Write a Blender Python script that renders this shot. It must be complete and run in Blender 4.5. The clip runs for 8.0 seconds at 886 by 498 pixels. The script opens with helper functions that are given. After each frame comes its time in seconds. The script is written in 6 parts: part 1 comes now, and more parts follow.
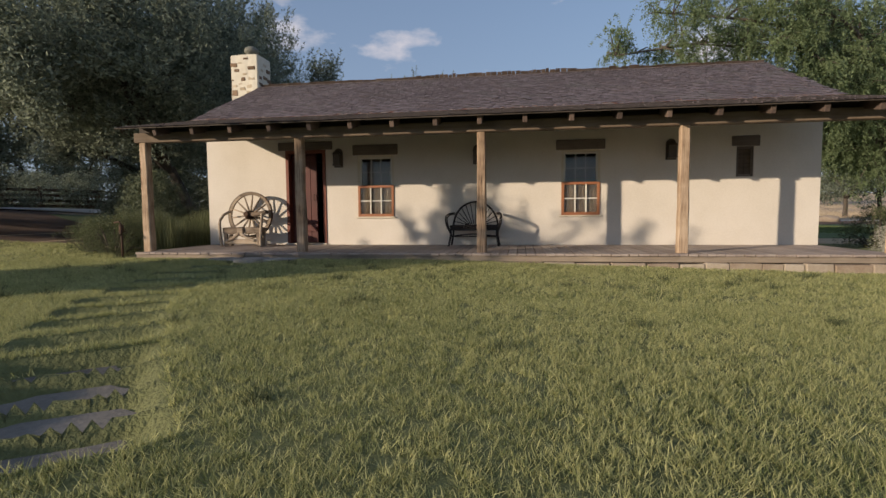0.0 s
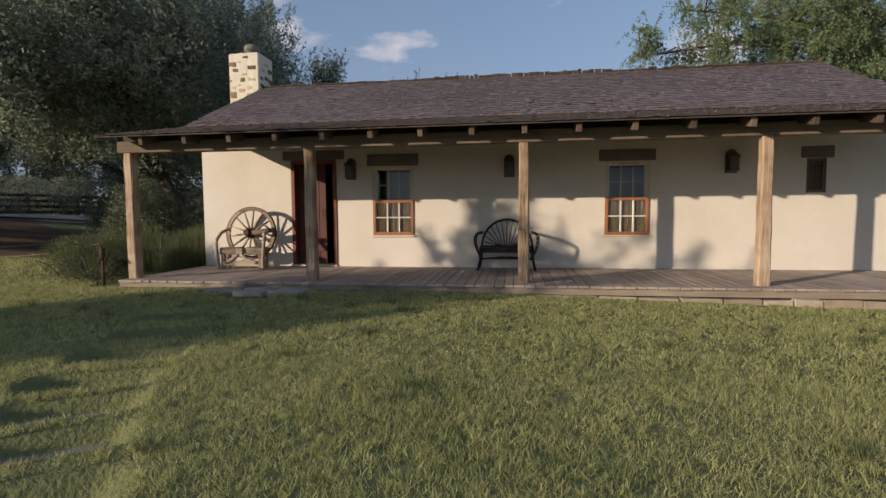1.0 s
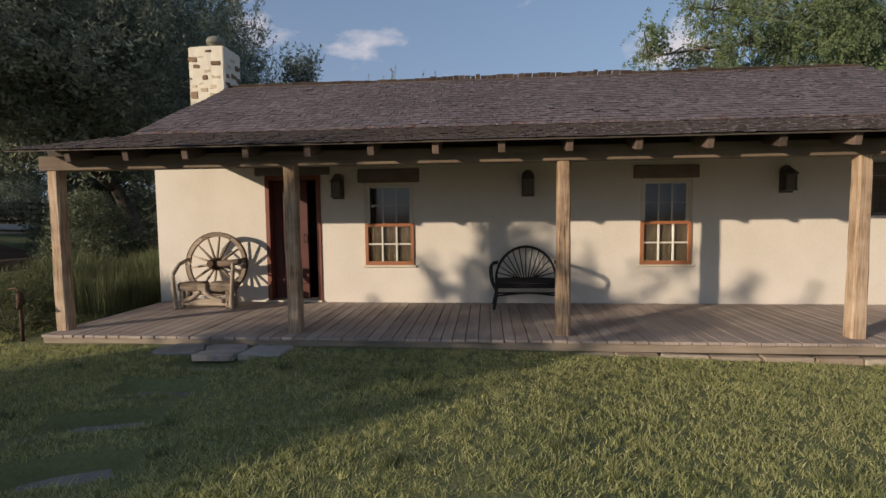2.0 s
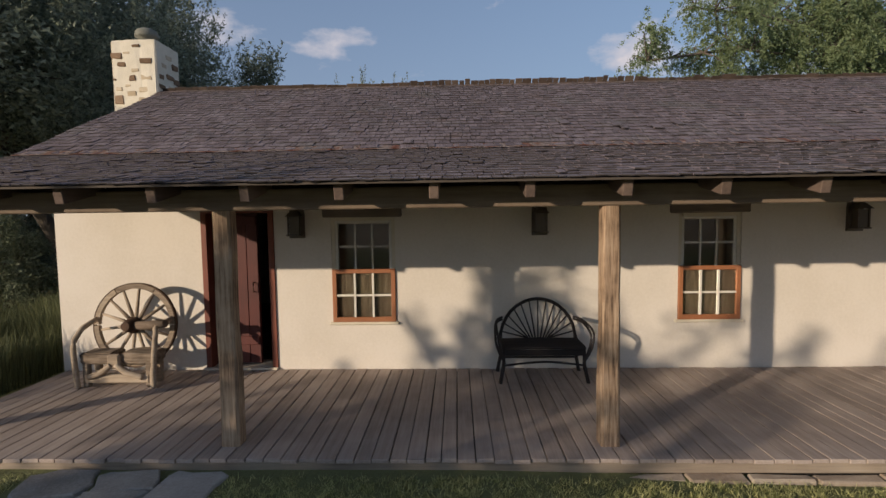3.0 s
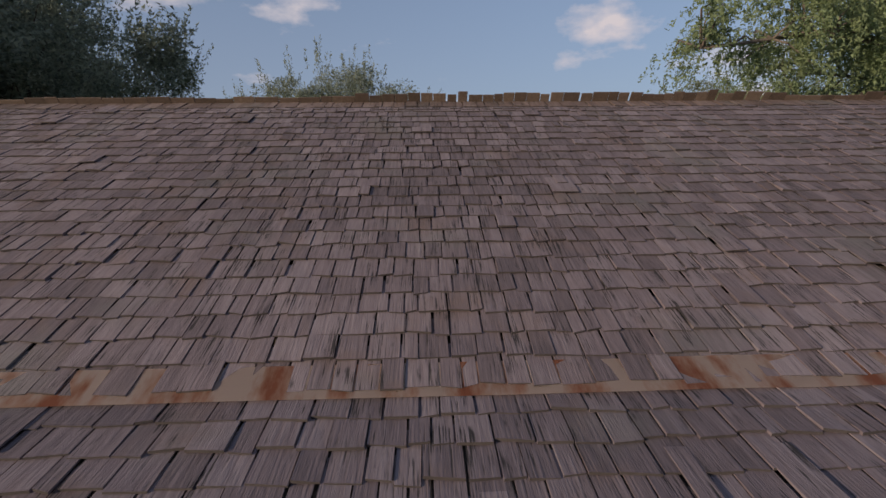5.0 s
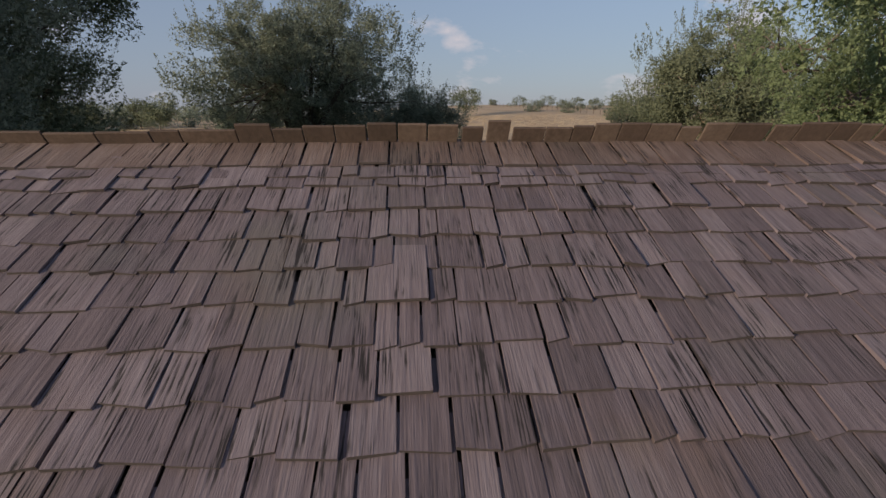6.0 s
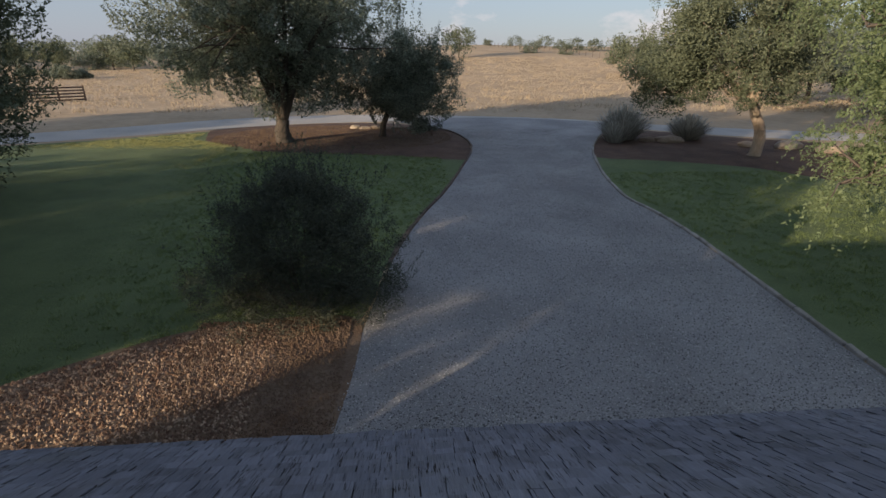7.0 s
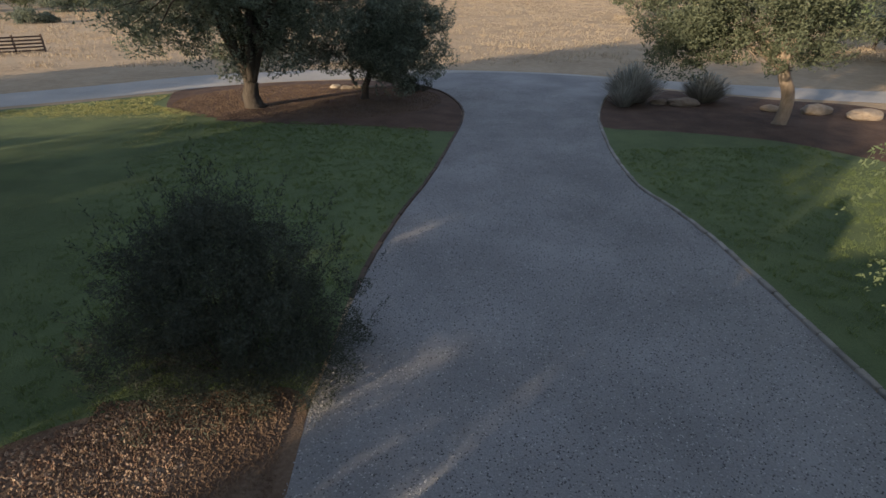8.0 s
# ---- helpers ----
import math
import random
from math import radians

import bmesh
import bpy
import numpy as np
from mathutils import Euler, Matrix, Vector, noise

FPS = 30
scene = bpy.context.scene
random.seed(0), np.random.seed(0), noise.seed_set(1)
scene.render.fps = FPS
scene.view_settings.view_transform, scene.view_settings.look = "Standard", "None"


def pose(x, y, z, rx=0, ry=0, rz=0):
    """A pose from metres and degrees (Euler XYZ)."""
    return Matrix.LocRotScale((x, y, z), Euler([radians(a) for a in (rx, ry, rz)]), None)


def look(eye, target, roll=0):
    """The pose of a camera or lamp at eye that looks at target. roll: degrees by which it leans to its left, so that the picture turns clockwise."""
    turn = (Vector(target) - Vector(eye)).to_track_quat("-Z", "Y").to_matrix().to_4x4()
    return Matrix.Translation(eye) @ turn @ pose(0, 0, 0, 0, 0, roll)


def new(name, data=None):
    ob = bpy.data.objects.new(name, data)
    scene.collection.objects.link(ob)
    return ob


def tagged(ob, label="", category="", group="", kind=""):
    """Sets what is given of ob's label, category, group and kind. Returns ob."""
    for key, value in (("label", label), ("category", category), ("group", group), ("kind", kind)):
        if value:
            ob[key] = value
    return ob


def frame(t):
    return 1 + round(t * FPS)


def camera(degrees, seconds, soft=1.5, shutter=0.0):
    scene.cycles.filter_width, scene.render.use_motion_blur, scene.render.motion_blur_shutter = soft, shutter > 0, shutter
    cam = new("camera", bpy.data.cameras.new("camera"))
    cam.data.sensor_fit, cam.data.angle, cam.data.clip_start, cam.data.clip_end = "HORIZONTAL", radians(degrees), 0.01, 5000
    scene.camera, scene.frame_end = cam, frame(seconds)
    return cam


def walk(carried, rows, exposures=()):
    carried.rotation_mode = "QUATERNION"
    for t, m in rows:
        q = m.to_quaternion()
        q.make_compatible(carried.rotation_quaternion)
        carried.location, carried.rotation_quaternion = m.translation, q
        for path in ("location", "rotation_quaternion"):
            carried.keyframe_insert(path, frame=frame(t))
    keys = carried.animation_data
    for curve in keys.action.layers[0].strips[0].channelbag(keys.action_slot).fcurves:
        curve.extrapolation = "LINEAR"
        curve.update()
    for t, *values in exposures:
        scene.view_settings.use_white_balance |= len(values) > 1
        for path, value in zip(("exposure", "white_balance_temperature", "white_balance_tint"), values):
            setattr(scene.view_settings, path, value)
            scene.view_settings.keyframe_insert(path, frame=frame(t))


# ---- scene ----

# ======== camera and walk ========
cam = camera(83.0, 8.0, soft=1.5)
PATH = [
    (0, (-0.273, -10.489, 0.951), (-0.574, -8.517, 0.811), -0.5),
    (0.5, (-0.625, -9.943, 1.105), (-0.921, -7.97, 0.968), -0.5),
    (1, (-1.007, -9.342, 1.276), (-1.295, -7.367, 1.142), -0.4),
    (2.5, (-2.022, -7.092, 1.969), (-2.13, -5.1, 1.828), -0.8),
    (3, (-2.145, -6.212, 2.244), (-2.202, -4.217, 2.105), -0.8),
    (3.5, (-2.206, -5.273, 2.539), (-2.205, -3.278, 2.398), -0.9),
    (4, (-2.235, -4.295, 2.866), (-2.193, -2.3, 2.722), -1.1),
    (4.5, (-2.305, -3.358, 3.215), (-2.243, -1.366, 3.06), -0.9),
    (4.7, (-2.323, -2.936, 3.39), (-2.254, -0.946, 3.213), -0.8),
    (5.8, (-2.203, 0.091, 4.438), (-2.133, 2.035, 3.971), -0.2),
    (6, (-2.277, 0.599, 4.568), (-2.151, 2.524, 4.049), 0.0),
    (6.2, (-2.29, 1.106, 4.705), (-2.124, 2.991, 4.065), 0.2),
    (6.5, (-2.216, 1.885, 4.835), (-2.067, 3.778, 4.208), 0.3),
    (7, (-2.107, 3.195, 5.023), (-1.952, 5.052, 4.296), 0.5),
    (7.5, (-1.862, 4.57, 5.337), (-1.704, 6.385, 4.512), 0.5),
    (8, (-1.434, 5.999, 5.674), (-1.276, 7.767, 4.753), 0.4),
]
walk(cam, [(t, look(eye, target, roll)) for t, eye, target, roll in PATH], [(0, 0.20, 6550, 10), (2.5, 0.12, 6500, 10), (4.5, 0.02, 6800, 14), (6.0, 0.06, 6800, 13), (6.6, 0.36, 6980, 12), (8, 0.52, 7050, 11)])

# ======== world, sun ========
SUN_WAY = Vector((1.21, 1.0, -0.335)).normalized()
world = bpy.data.worlds.new("sky")
scene.world = world
world.use_nodes = True
wn = world.node_tree
wn.nodes.clear()
w_out = wn.nodes.new("ShaderNodeOutputWorld")
w_bg = wn.nodes.new("ShaderNodeBackground")
w_sky = wn.nodes.new("ShaderNodeTexSky")
w_sky.sky_type = "NISHITA"
w_sky.sun_disc = False
w_sky.sun_elevation = math.asin(-SUN_WAY.z)
w_sky.sun_rotation = math.atan2(-SUN_WAY.x, -SUN_WAY.y)
w_sky.altitude = 500
w_sky.air_density = 1.0
w_sky.dust_density = 0.4
w_sky.ozone_density = 2.0
w_bg.inputs["Strength"].default_value = 0.145
# a few soft cumulus clouds low over the horizon
w_tc = wn.nodes.new("ShaderNodeTexCoord")
w_map = wn.nodes.new("ShaderNodeMapping")
w_map.inputs["Scale"].default_value = (1.0, 1.0, 2.1)
w_map.inputs["Location"].default_value = (0.35, 0.1, 0.0)
w_noise = wn.nodes.new("ShaderNodeTexNoise")
w_noise.inputs["Scale"].default_value = 5.2
w_noise.inputs["Detail"].default_value = 7.0
w_noise.inputs["Roughness"].default_value = 0.55
w_ramp = wn.nodes.new("ShaderNodeValToRGB")
w_ramp.color_ramp.elements[0].position = 0.555
w_ramp.color_ramp.elements[1].position = 0.70
w_mix = wn.nodes.new("ShaderNodeMix")
w_mix.data_type = "RGBA"
w_mix.inputs[7].default_value = (4.2, 3.95, 4.2, 1)
wn.links.new(w_tc.outputs["Generated"], w_map.inputs["Vector"])
wn.links.new(w_map.outputs["Vector"], w_noise.inputs["Vector"])
wn.links.new(w_noise.outputs["Fac"], w_ramp.inputs["Fac"])
wn.links.new(w_ramp.outputs["Color"], w_mix.inputs[0])
w_haze = wn.nodes.new("ShaderNodeMix")
w_haze.data_type = "RGBA"
w_haze.inputs[7].default_value = (1.55, 1.85, 2.65, 1)
w_xyz = wn.nodes.new("ShaderNodeSeparateXYZ")
w_fall = wn.nodes.new("ShaderNodeMapRange")
w_fall.inputs["From Min"].default_value = 0.0
w_fall.inputs["From Max"].default_value = 0.45
w_fall.inputs["To Min"].default_value = 0.86
w_fall.inputs["To Max"].default_value = 0.36
wn.links.new(w_tc.outputs["Generated"], w_xyz.inputs["Vector"])
wn.links.new(w_xyz.outputs["Z"], w_fall.inputs["Value"])
wn.links.new(w_fall.outputs["Result"], w_haze.inputs[0])
wn.links.new(w_sky.outputs["Color"], w_haze.inputs[6])
wn.links.new(w_haze.outputs[2], w_mix.inputs[6])
wn.links.new(w_mix.outputs[2], w_bg.inputs["Color"])
wn.links.new(w_bg.outputs["Background"], w_out.inputs["Surface"])

sun_data = bpy.data.lights.new("sun", "SUN")
sun_data.energy = 4.2
sun_data.angle = radians(0.6)
sun_data.color = (1.0, 0.83, 0.64)
sun = new("sun", sun_data)
sun.matrix_world = look((-30, -26, 12), Vector((-30, -26, 12)) + SUN_WAY)

# ======== materials ========
def nodes_of(name, rough=0.8, metal=0.0):
    m = bpy.data.materials.new(name)
    m.use_nodes = True
    nt = m.node_tree
    b = nt.nodes["Principled BSDF"]
    b.inputs["Roughness"].default_value = rough
    b.inputs["Metallic"].default_value = metal
    return m, nt, b


def noise_node(nt, vec, scale, detail=5.0, rough=0.6):
    n = nt.nodes.new("ShaderNodeTexNoise")
    n.inputs["Scale"].default_value = scale
    n.inputs["Detail"].default_value = detail
    n.inputs["Roughness"].default_value = rough
    if vec is not None:
        nt.links.new(vec, n.inputs["Vector"])
    return n.outputs["Fac"]


def coords(nt, stretch=(1, 1, 1), space="Object"):
    tc = nt.nodes.new("ShaderNodeTexCoord")
    mp = nt.nodes.new("ShaderNodeMapping")
    mp.inputs["Scale"].default_value = stretch
    nt.links.new(tc.outputs[space], mp.inputs["Vector"])
    return mp.outputs["Vector"]


def world_coords(nt, stretch=(1, 1, 1)):
    g = nt.nodes.new("ShaderNodeNewGeometry")
    mp = nt.nodes.new("ShaderNodeMapping")
    mp.inputs["Scale"].default_value = stretch
    nt.links.new(g.outputs["Position"], mp.inputs["Vector"])
    return mp.outputs["Vector"]


def ramp_node(nt, fac, stops):
    r = nt.nodes.new("ShaderNodeValToRGB")
    els = r.color_ramp.elements
    while len(els) < len(stops):
        els.new(0.5)
    for e, (p, c) in zip(els, stops):
        e.position = p
        e.color = (*c, 1)
    nt.links.new(fac, r.inputs["Fac"])
    return r.outputs["Color"]


def mix_node(nt, fac, a, b, mode="MIX"):
    m = nt.nodes.new("ShaderNodeMix")
    m.data_type = "RGBA"
    m.blend_type = mode
    for socket, v in ((m.inputs[0], fac), (m.inputs[6], a), (m.inputs[7], b)):
        if isinstance(v, (int, float)):
            socket.default_value = v
        elif isinstance(v, tuple):
            socket.default_value = (*v, 1)
        else:
            nt.links.new(v, socket)
    return m.outputs[2]


def maths(nt, op, a, b=0.0):
    m = nt.nodes.new("ShaderNodeMath")
    m.operation = op
    for socket, v in ((m.inputs[0], a), (m.inputs[1], b)):
        if isinstance(v, (int, float)):
            socket.default_value = v
        else:
            nt.links.new(v, socket)
    return m.outputs[0]


def bump_node(nt, b, height, strength, distance):
    n = nt.nodes.new("ShaderNodeBump")
    n.inputs["Strength"].default_value = strength
    n.inputs["Distance"].default_value = distance
    nt.links.new(height, n.inputs["Height"])
    nt.links.new(n.outputs["Normal"], b.inputs["Normal"])


def piece_random(nt):
    """A number that differs from object to object and from loose piece to loose piece."""
    oi = nt.nodes.new("ShaderNodeObjectInfo")
    g = nt.nodes.new("ShaderNodeNewGeometry")
    return maths(nt, "FRACT", maths(nt, "ADD", oi.outputs["Random"], g.outputs["Random Per Island"]))


def mottled(name, stops, scale=3.0, fine=40.0, rough=0.85, bump=0.3, dist=0.01, stretch=(1, 1, 1), metal=0.0, vary=0.0):
    """Colour between stops by a coarse and a fine noise, with fine relief."""
    m, nt, b = nodes_of(name, rough, metal)
    v = world_coords(nt, stretch)
    big, small = noise_node(nt, v, scale), noise_node(nt, v, fine, 4)
    f = maths(nt, "ADD", maths(nt, "MULTIPLY", big, 0.6), maths(nt, "MULTIPLY", small, 0.4))
    if vary:
        f = maths(nt, "ADD", f, maths(nt, "MULTIPLY", maths(nt, "SUBTRACT", piece_random(nt), 0.5), vary))
    nt.links.new(ramp_node(nt, f, stops), b.inputs["Base Color"])
    bump_node(nt, b, small, bump, dist)
    return m


def timber(name, stops, axis="x", rough=0.85, grain=45.0, bump=0.5, vary=0.3, local=False):
    """Weathered wood, its grain along one axis."""
    m, nt, b = nodes_of(name, rough)
    st = {"x": (0.05, 1, 1), "y": (1, 0.05, 1), "z": (1, 1, 0.05)}[axis]
    v = coords(nt, st) if local else world_coords(nt, st)
    g1, g2 = noise_node(nt, v, grain, 6, 0.65), noise_node(nt, world_coords(nt), 2.3, 4)
    f = maths(nt, "ADD", maths(nt, "MULTIPLY", g1, 0.55), maths(nt, "MULTIPLY", g2, 0.45))
    if vary:
        f = maths(nt, "ADD", f, maths(nt, "MULTIPLY", maths(nt, "SUBTRACT", piece_random(nt), 0.5), vary))
    nt.links.new(ramp_node(nt, f, stops), b.inputs["Base Color"])
    bump_node(nt, b, g1, bump, 0.006)
    return m


def leafy(name, dark, light, rough=0.55, glow=0.25, patch=0.5, lot=0.6):
    """Leaves: each its own green, letting some light through."""
    m, nt, b = nodes_of(name, rough)
    g = nt.nodes.new("ShaderNodeNewGeometry")
    big = noise_node(nt, world_coords(nt), patch, 3)
    f = maths(nt, "ADD", maths(nt, "MULTIPLY", g.outputs["Random Per Island"], lot), maths(nt, "MULTIPLY", big, 1.1 - lot))
    col = ramp_node(nt, f, [(0.15, dark), (0.95, light)])
    nt.links.new(col, b.inputs["Base Color"])
    b.inputs["Specular IOR Level"].default_value = 0.25
    tr = nt.nodes.new("ShaderNodeBsdfTranslucent")
    nt.links.new(col, tr.inputs["Color"])
    mx = nt.nodes.new("ShaderNodeMixShader")
    mx.inputs["Fac"].default_value = glow
    out = nt.nodes["Material Output"]
    nt.links.new(b.outputs["BSDF"], mx.inputs[1])
    nt.links.new(tr.outputs["BSDF"], mx.inputs[2])
    nt.links.new(mx.outputs["Shader"], out.inputs["Surface"])
    return m


M_PLASTER = mottled("cream_plaster", [(0.3, (0.60, 0.545, 0.465)), (0.55, (0.68, 0.625, 0.55)), (0.8, (0.72, 0.665, 0.595))], 1.2, 30, 0.9, 0.25, 0.006)
M_POST = timber("weathered_post_wood", [(0.36, (0.07, 0.042, 0.026)), (0.47, (0.29, 0.195, 0.122)), (0.62, (0.51, 0.38, 0.265))], "z", grain=48, bump=1.0, vary=0.1)
M_BEAM = timber("dark_beam_wood", [(0.25, (0.05, 0.036, 0.027)), (0.5, (0.12, 0.086, 0.06)), (0.8, (0.22, 0.165, 0.115))], "x", grain=30)
M_RAFTER = timber("rafter_wood", [(0.25, (0.042, 0.028, 0.022)), (0.5, (0.10, 0.068, 0.052)), (0.8, (0.19, 0.135, 0.105))], "y", grain=30)
M_DARKBOARD = timber("dark_roof_board", [(0.25, (0.03, 0.025, 0.02)), (0.8, (0.09, 0.07, 0.055))], "x", grain=25)
M_LINTEL = timber("dark_lintel_wood", [(0.25, (0.085, 0.068, 0.056)), (0.8, (0.235, 0.19, 0.158))], "x")
M_DECK = timber("grey_deck_board", [(0.2, (0.17, 0.135, 0.115)), (0.5, (0.345, 0.28, 0.24)), (0.8, (0.50, 0.42, 0.365))], "y", grain=35, vary=0.16)
M_FASCIA = timber("deck_edge_wood", [(0.2, (0.12, 0.09, 0.07)), (0.5, (0.26, 0.21, 0.16)), (0.8, (0.40, 0.33, 0.25))], "x", grain=30)
M_REDTRIM = timber("red_brown_trim", [(0.2, (0.10, 0.024, 0.014)), (0.8, (0.24, 0.066, 0.034))], "z", 0.6, 60, 0.15, 0.1)
M_ORANGE = timber("varnished_sash_wood", [(0.2, (0.22, 0.075, 0.03)), (0.8, (0.40, 0.17, 0.075))], "z", 0.5, 60, 0.15, 0.1)
M_DOOR = timber("red_stained_door", [(0.2, (0.042, 0.008, 0.006)), (0.8, (0.125, 0.022, 0.014))], "z", 0.6, 40, 0.25, 0.2)
M_CREAMTRIM = mottled("cream_painted_trim", [(0.3, (0.55, 0.48, 0.36)), (0.7, (0.68, 0.62, 0.5))], 4, 60, 0.6, 0.1, 0.002)
M_WHITE = mottled("white_muntin_paint", [(0.3, (0.55, 0.52, 0.46)), (0.7, (0.70, 0.67, 0.6))], 4, 60, 0.55, 0.1, 0.002)
M_LANTERN = mottled("dark_bronze", [(0.3, (0.075, 0.06, 0.05)), (0.7, (0.16, 0.13, 0.106))], 10, 80, 0.65, 0.1, 0.002, metal=0.1)
M_BENCH = timber("black_twig_wood", [(0.25, (0.010, 0.008, 0.008)), (0.8, (0.040, 0.031, 0.028))], "z", 0.9, 40, 0.4)
M_WHEEL = timber("grey_wagon_wood", [(0.28, (0.12, 0.088, 0.062)), (0.5, (0.30, 0.235, 0.17)), (0.75, (0.47, 0.385, 0.29))], "x", 0.85, 35, 0.5)
M_IRON = mottled("rusty_iron", [(0.3, (0.03, 0.02, 0.016)), (0.7, (0.11, 0.06, 0.035))], 12, 70, 0.75, 0.3, 0.002, metal=0.5)
M_STONE = mottled("limestone", [(0.3, (0.27, 0.20, 0.14)), (0.55, (0.38, 0.31, 0.235)), (0.8, (0.50, 0.43, 0.345))], 5, 45, 0.9, 0.5, 0.01, vary=0.35)
M_FLAG = mottled("grey_flagstone", [(0.3, (0.22, 0.20, 0.175)), (0.55, (0.36, 0.335, 0.30)), (0.8, (0.48, 0.45, 0.41))], 3, 40, 0.9, 0.5, 0.01, vary=0.2)
M_STEP = mottled("dark_stepping_stone", [(0.3, (0.125, 0.11, 0.094)), (0.55, (0.21, 0.187, 0.16)), (0.8, (0.30, 0.268, 0.235))], 3, 40, 0.9, 0.5, 0.01, vary=0.2)
M_CHIM = mottled("chimney_mortar", [(0.3, (0.60, 0.55, 0.44)), (0.7, (0.74, 0.69, 0.58))], 6, 50, 0.95, 0.6, 0.012)
M_TANSTONE = mottled("tan_chimney_stone", [(0.3, (0.40, 0.32, 0.215)), (0.7, (0.58, 0.49, 0.36))], 5, 45, 0.9, 0.5, 0.01, vary=0.3)
M_CHIMSTONE = mottled("brown_chimney_stone", [(0.3, (0.13, 0.08, 0.045)), (0.55, (0.22, 0.14, 0.085)), (0.8, (0.34, 0.24, 0.155))], 5, 45, 0.9, 0.5, 0.01, vary=0.4)
M_CLAY = mottled("grey_flue_clay", [(0.3, (0.12, 0.12, 0.10)), (0.7, (0.22, 0.22, 0.18))], 8, 50, 0.8, 0.3, 0.004)
M_LAWN = mottled("lawn_soil_and_thatch", [(0.3, (0.10, 0.108, 0.04)), (0.55, (0.175, 0.182, 0.07)), (0.8, (0.27, 0.262, 0.12))], 0.7, 30, 0.95, 1.0, 0.03)
M_FIELD = mottled("dry_field", [(0.25, (0.30, 0.21, 0.125)), (0.5, (0.46, 0.34, 0.215)), (0.8, (0.60, 0.46, 0.31))], 0.12, 1.6, 0.95, 1.0, 0.15)
M_GRAVEL = mottled("grey_gravel", [(0.3, (0.19, 0.187, 0.184)), (0.5, (0.31, 0.306, 0.30)), (0.75, (0.47, 0.465, 0.455))], 0.35, 34, 0.95, 1.0, 0.03)
M_ROAD = mottled("pale_gravel_road", [(0.3, (0.36, 0.34, 0.31)), (0.75, (0.58, 0.55, 0.50))], 0.3, 12, 0.95, 0.8, 0.02)
M_MULCH = mottled("brown_mulch", [(0.3, (0.055, 0.03, 0.02)), (0.5, (0.12, 0.068, 0.045)), (0.75, (0.21, 0.13, 0.085))], 0.8, 16, 0.95, 1.0, 0.03)
M_CHIP = mottled("wood_chip_bed", [(0.3, (0.095, 0.058, 0.037)), (0.5, (0.18, 0.118, 0.076)), (0.75, (0.31, 0.225, 0.152))], 1.2, 20, 0.95, 1.0, 0.03)
M_PEBBLE = mottled("river_pebble", [(0.3, (0.13, 0.07, 0.042)), (0.5, (0.27, 0.165, 0.105)), (0.75, (0.44, 0.325, 0.225))], 4, 40, 0.8, 0.3, 0.004, vary=0.6)
M_BARK = mottled("oak_bark", [(0.3, (0.04, 0.032, 0.025)), (0.55, (0.10, 0.082, 0.065)), (0.8, (0.19, 0.16, 0.13))], 3, 14, 0.95, 1.0, 0.04, (1, 1, 0.35))
M_PALEBARK = mottled("pale_oak_bark", [(0.3, (0.22, 0.165, 0.12)), (0.55, (0.42, 0.33, 0.245)), (0.8, (0.56, 0.46, 0.355))], 3, 14, 0.95, 1.0, 0.04, (1, 1, 0.35))
M_MESQBARK = mottled("grey_mesquite_bark", [(0.3, (0.07, 0.056, 0.045)), (0.55, (0.16, 0.13, 0.105)), (0.8, (0.29, 0.245, 0.20))], 3, 14, 0.95, 1.0, 0.04, (1, 1, 0.35))
M_FENCE = timber("brown_fence_board", [(0.2, (0.06, 0.04, 0.03)), (0.8, (0.17, 0.12, 0.09))], "x", grain=20)
M_OAKLEAF = leafy("live_oak_leaf", (0.115, 0.138, 0.105), (0.33, 0.37, 0.275), 0.6, 0.5, 0.9, 0.8)
M_OAKLEAF2 = leafy("darker_oak_leaf", (0.075, 0.094, 0.058), (0.23, 0.26, 0.165), 0.6)
M_MESQUITE = leafy("mesquite_leaf", (0.115, 0.158, 0.075), (0.335, 0.41, 0.215), 0.6, 0.5, 0.8, 0.5)
M_SHRUB = leafy("dark_shrub_leaf", (0.050, 0.060, 0.045), (0.125, 0.142, 0.10), 0.65, 0.25, 1.8)
M_SAGE = leafy("silver_sage_leaf", (0.22, 0.215, 0.18), (0.60, 0.58, 0.50), 0.7)
M_REED = leafy("rosemary_green", (0.045, 0.060, 0.028), (0.19, 0.205, 0.10), 0.7, 0.25, 1.5)
# Rear lawn copies of the front grass, with shade put into the colour.
M_REARBLADE = leafy("shade_toned_blade", (0.085, 0.135, 0.05), (0.34, 0.41, 0.165), 0.7, 0.4, 0.5, 0.45)
M_REARLAWN = mottled("shade_toned_thatch", [(0.3, (0.085, 0.12, 0.05)), (0.55, (0.14, 0.19, 0.078)), (0.8, (0.20, 0.25, 0.11))], 0.7, 30, 0.95, 1.0, 0.03)
M_BLADE = leafy("grass_blade", (0.13, 0.168, 0.052), (0.70, 0.665, 0.32), 0.7, 0.4, 2.2, 0.62)
M_STRAW = leafy("dry_grass_blade", (0.38, 0.295, 0.20), (0.64, 0.53, 0.385), 0.8, 0.3)
M_LAMPGLASS = mottled("dusty_lantern_glass", [(0.3, (0.07, 0.055, 0.04)), (0.7, (0.13, 0.105, 0.075))], 6, 60, 0.35, 0.05, 0.002)
M_CURTAIN = mottled("brown_linen", [(0.3, (0.10, 0.068, 0.043)), (0.7, (0.145, 0.10, 0.064))], 5, 200, 0.9, 0.2, 0.002, (1, 1, 0.2))
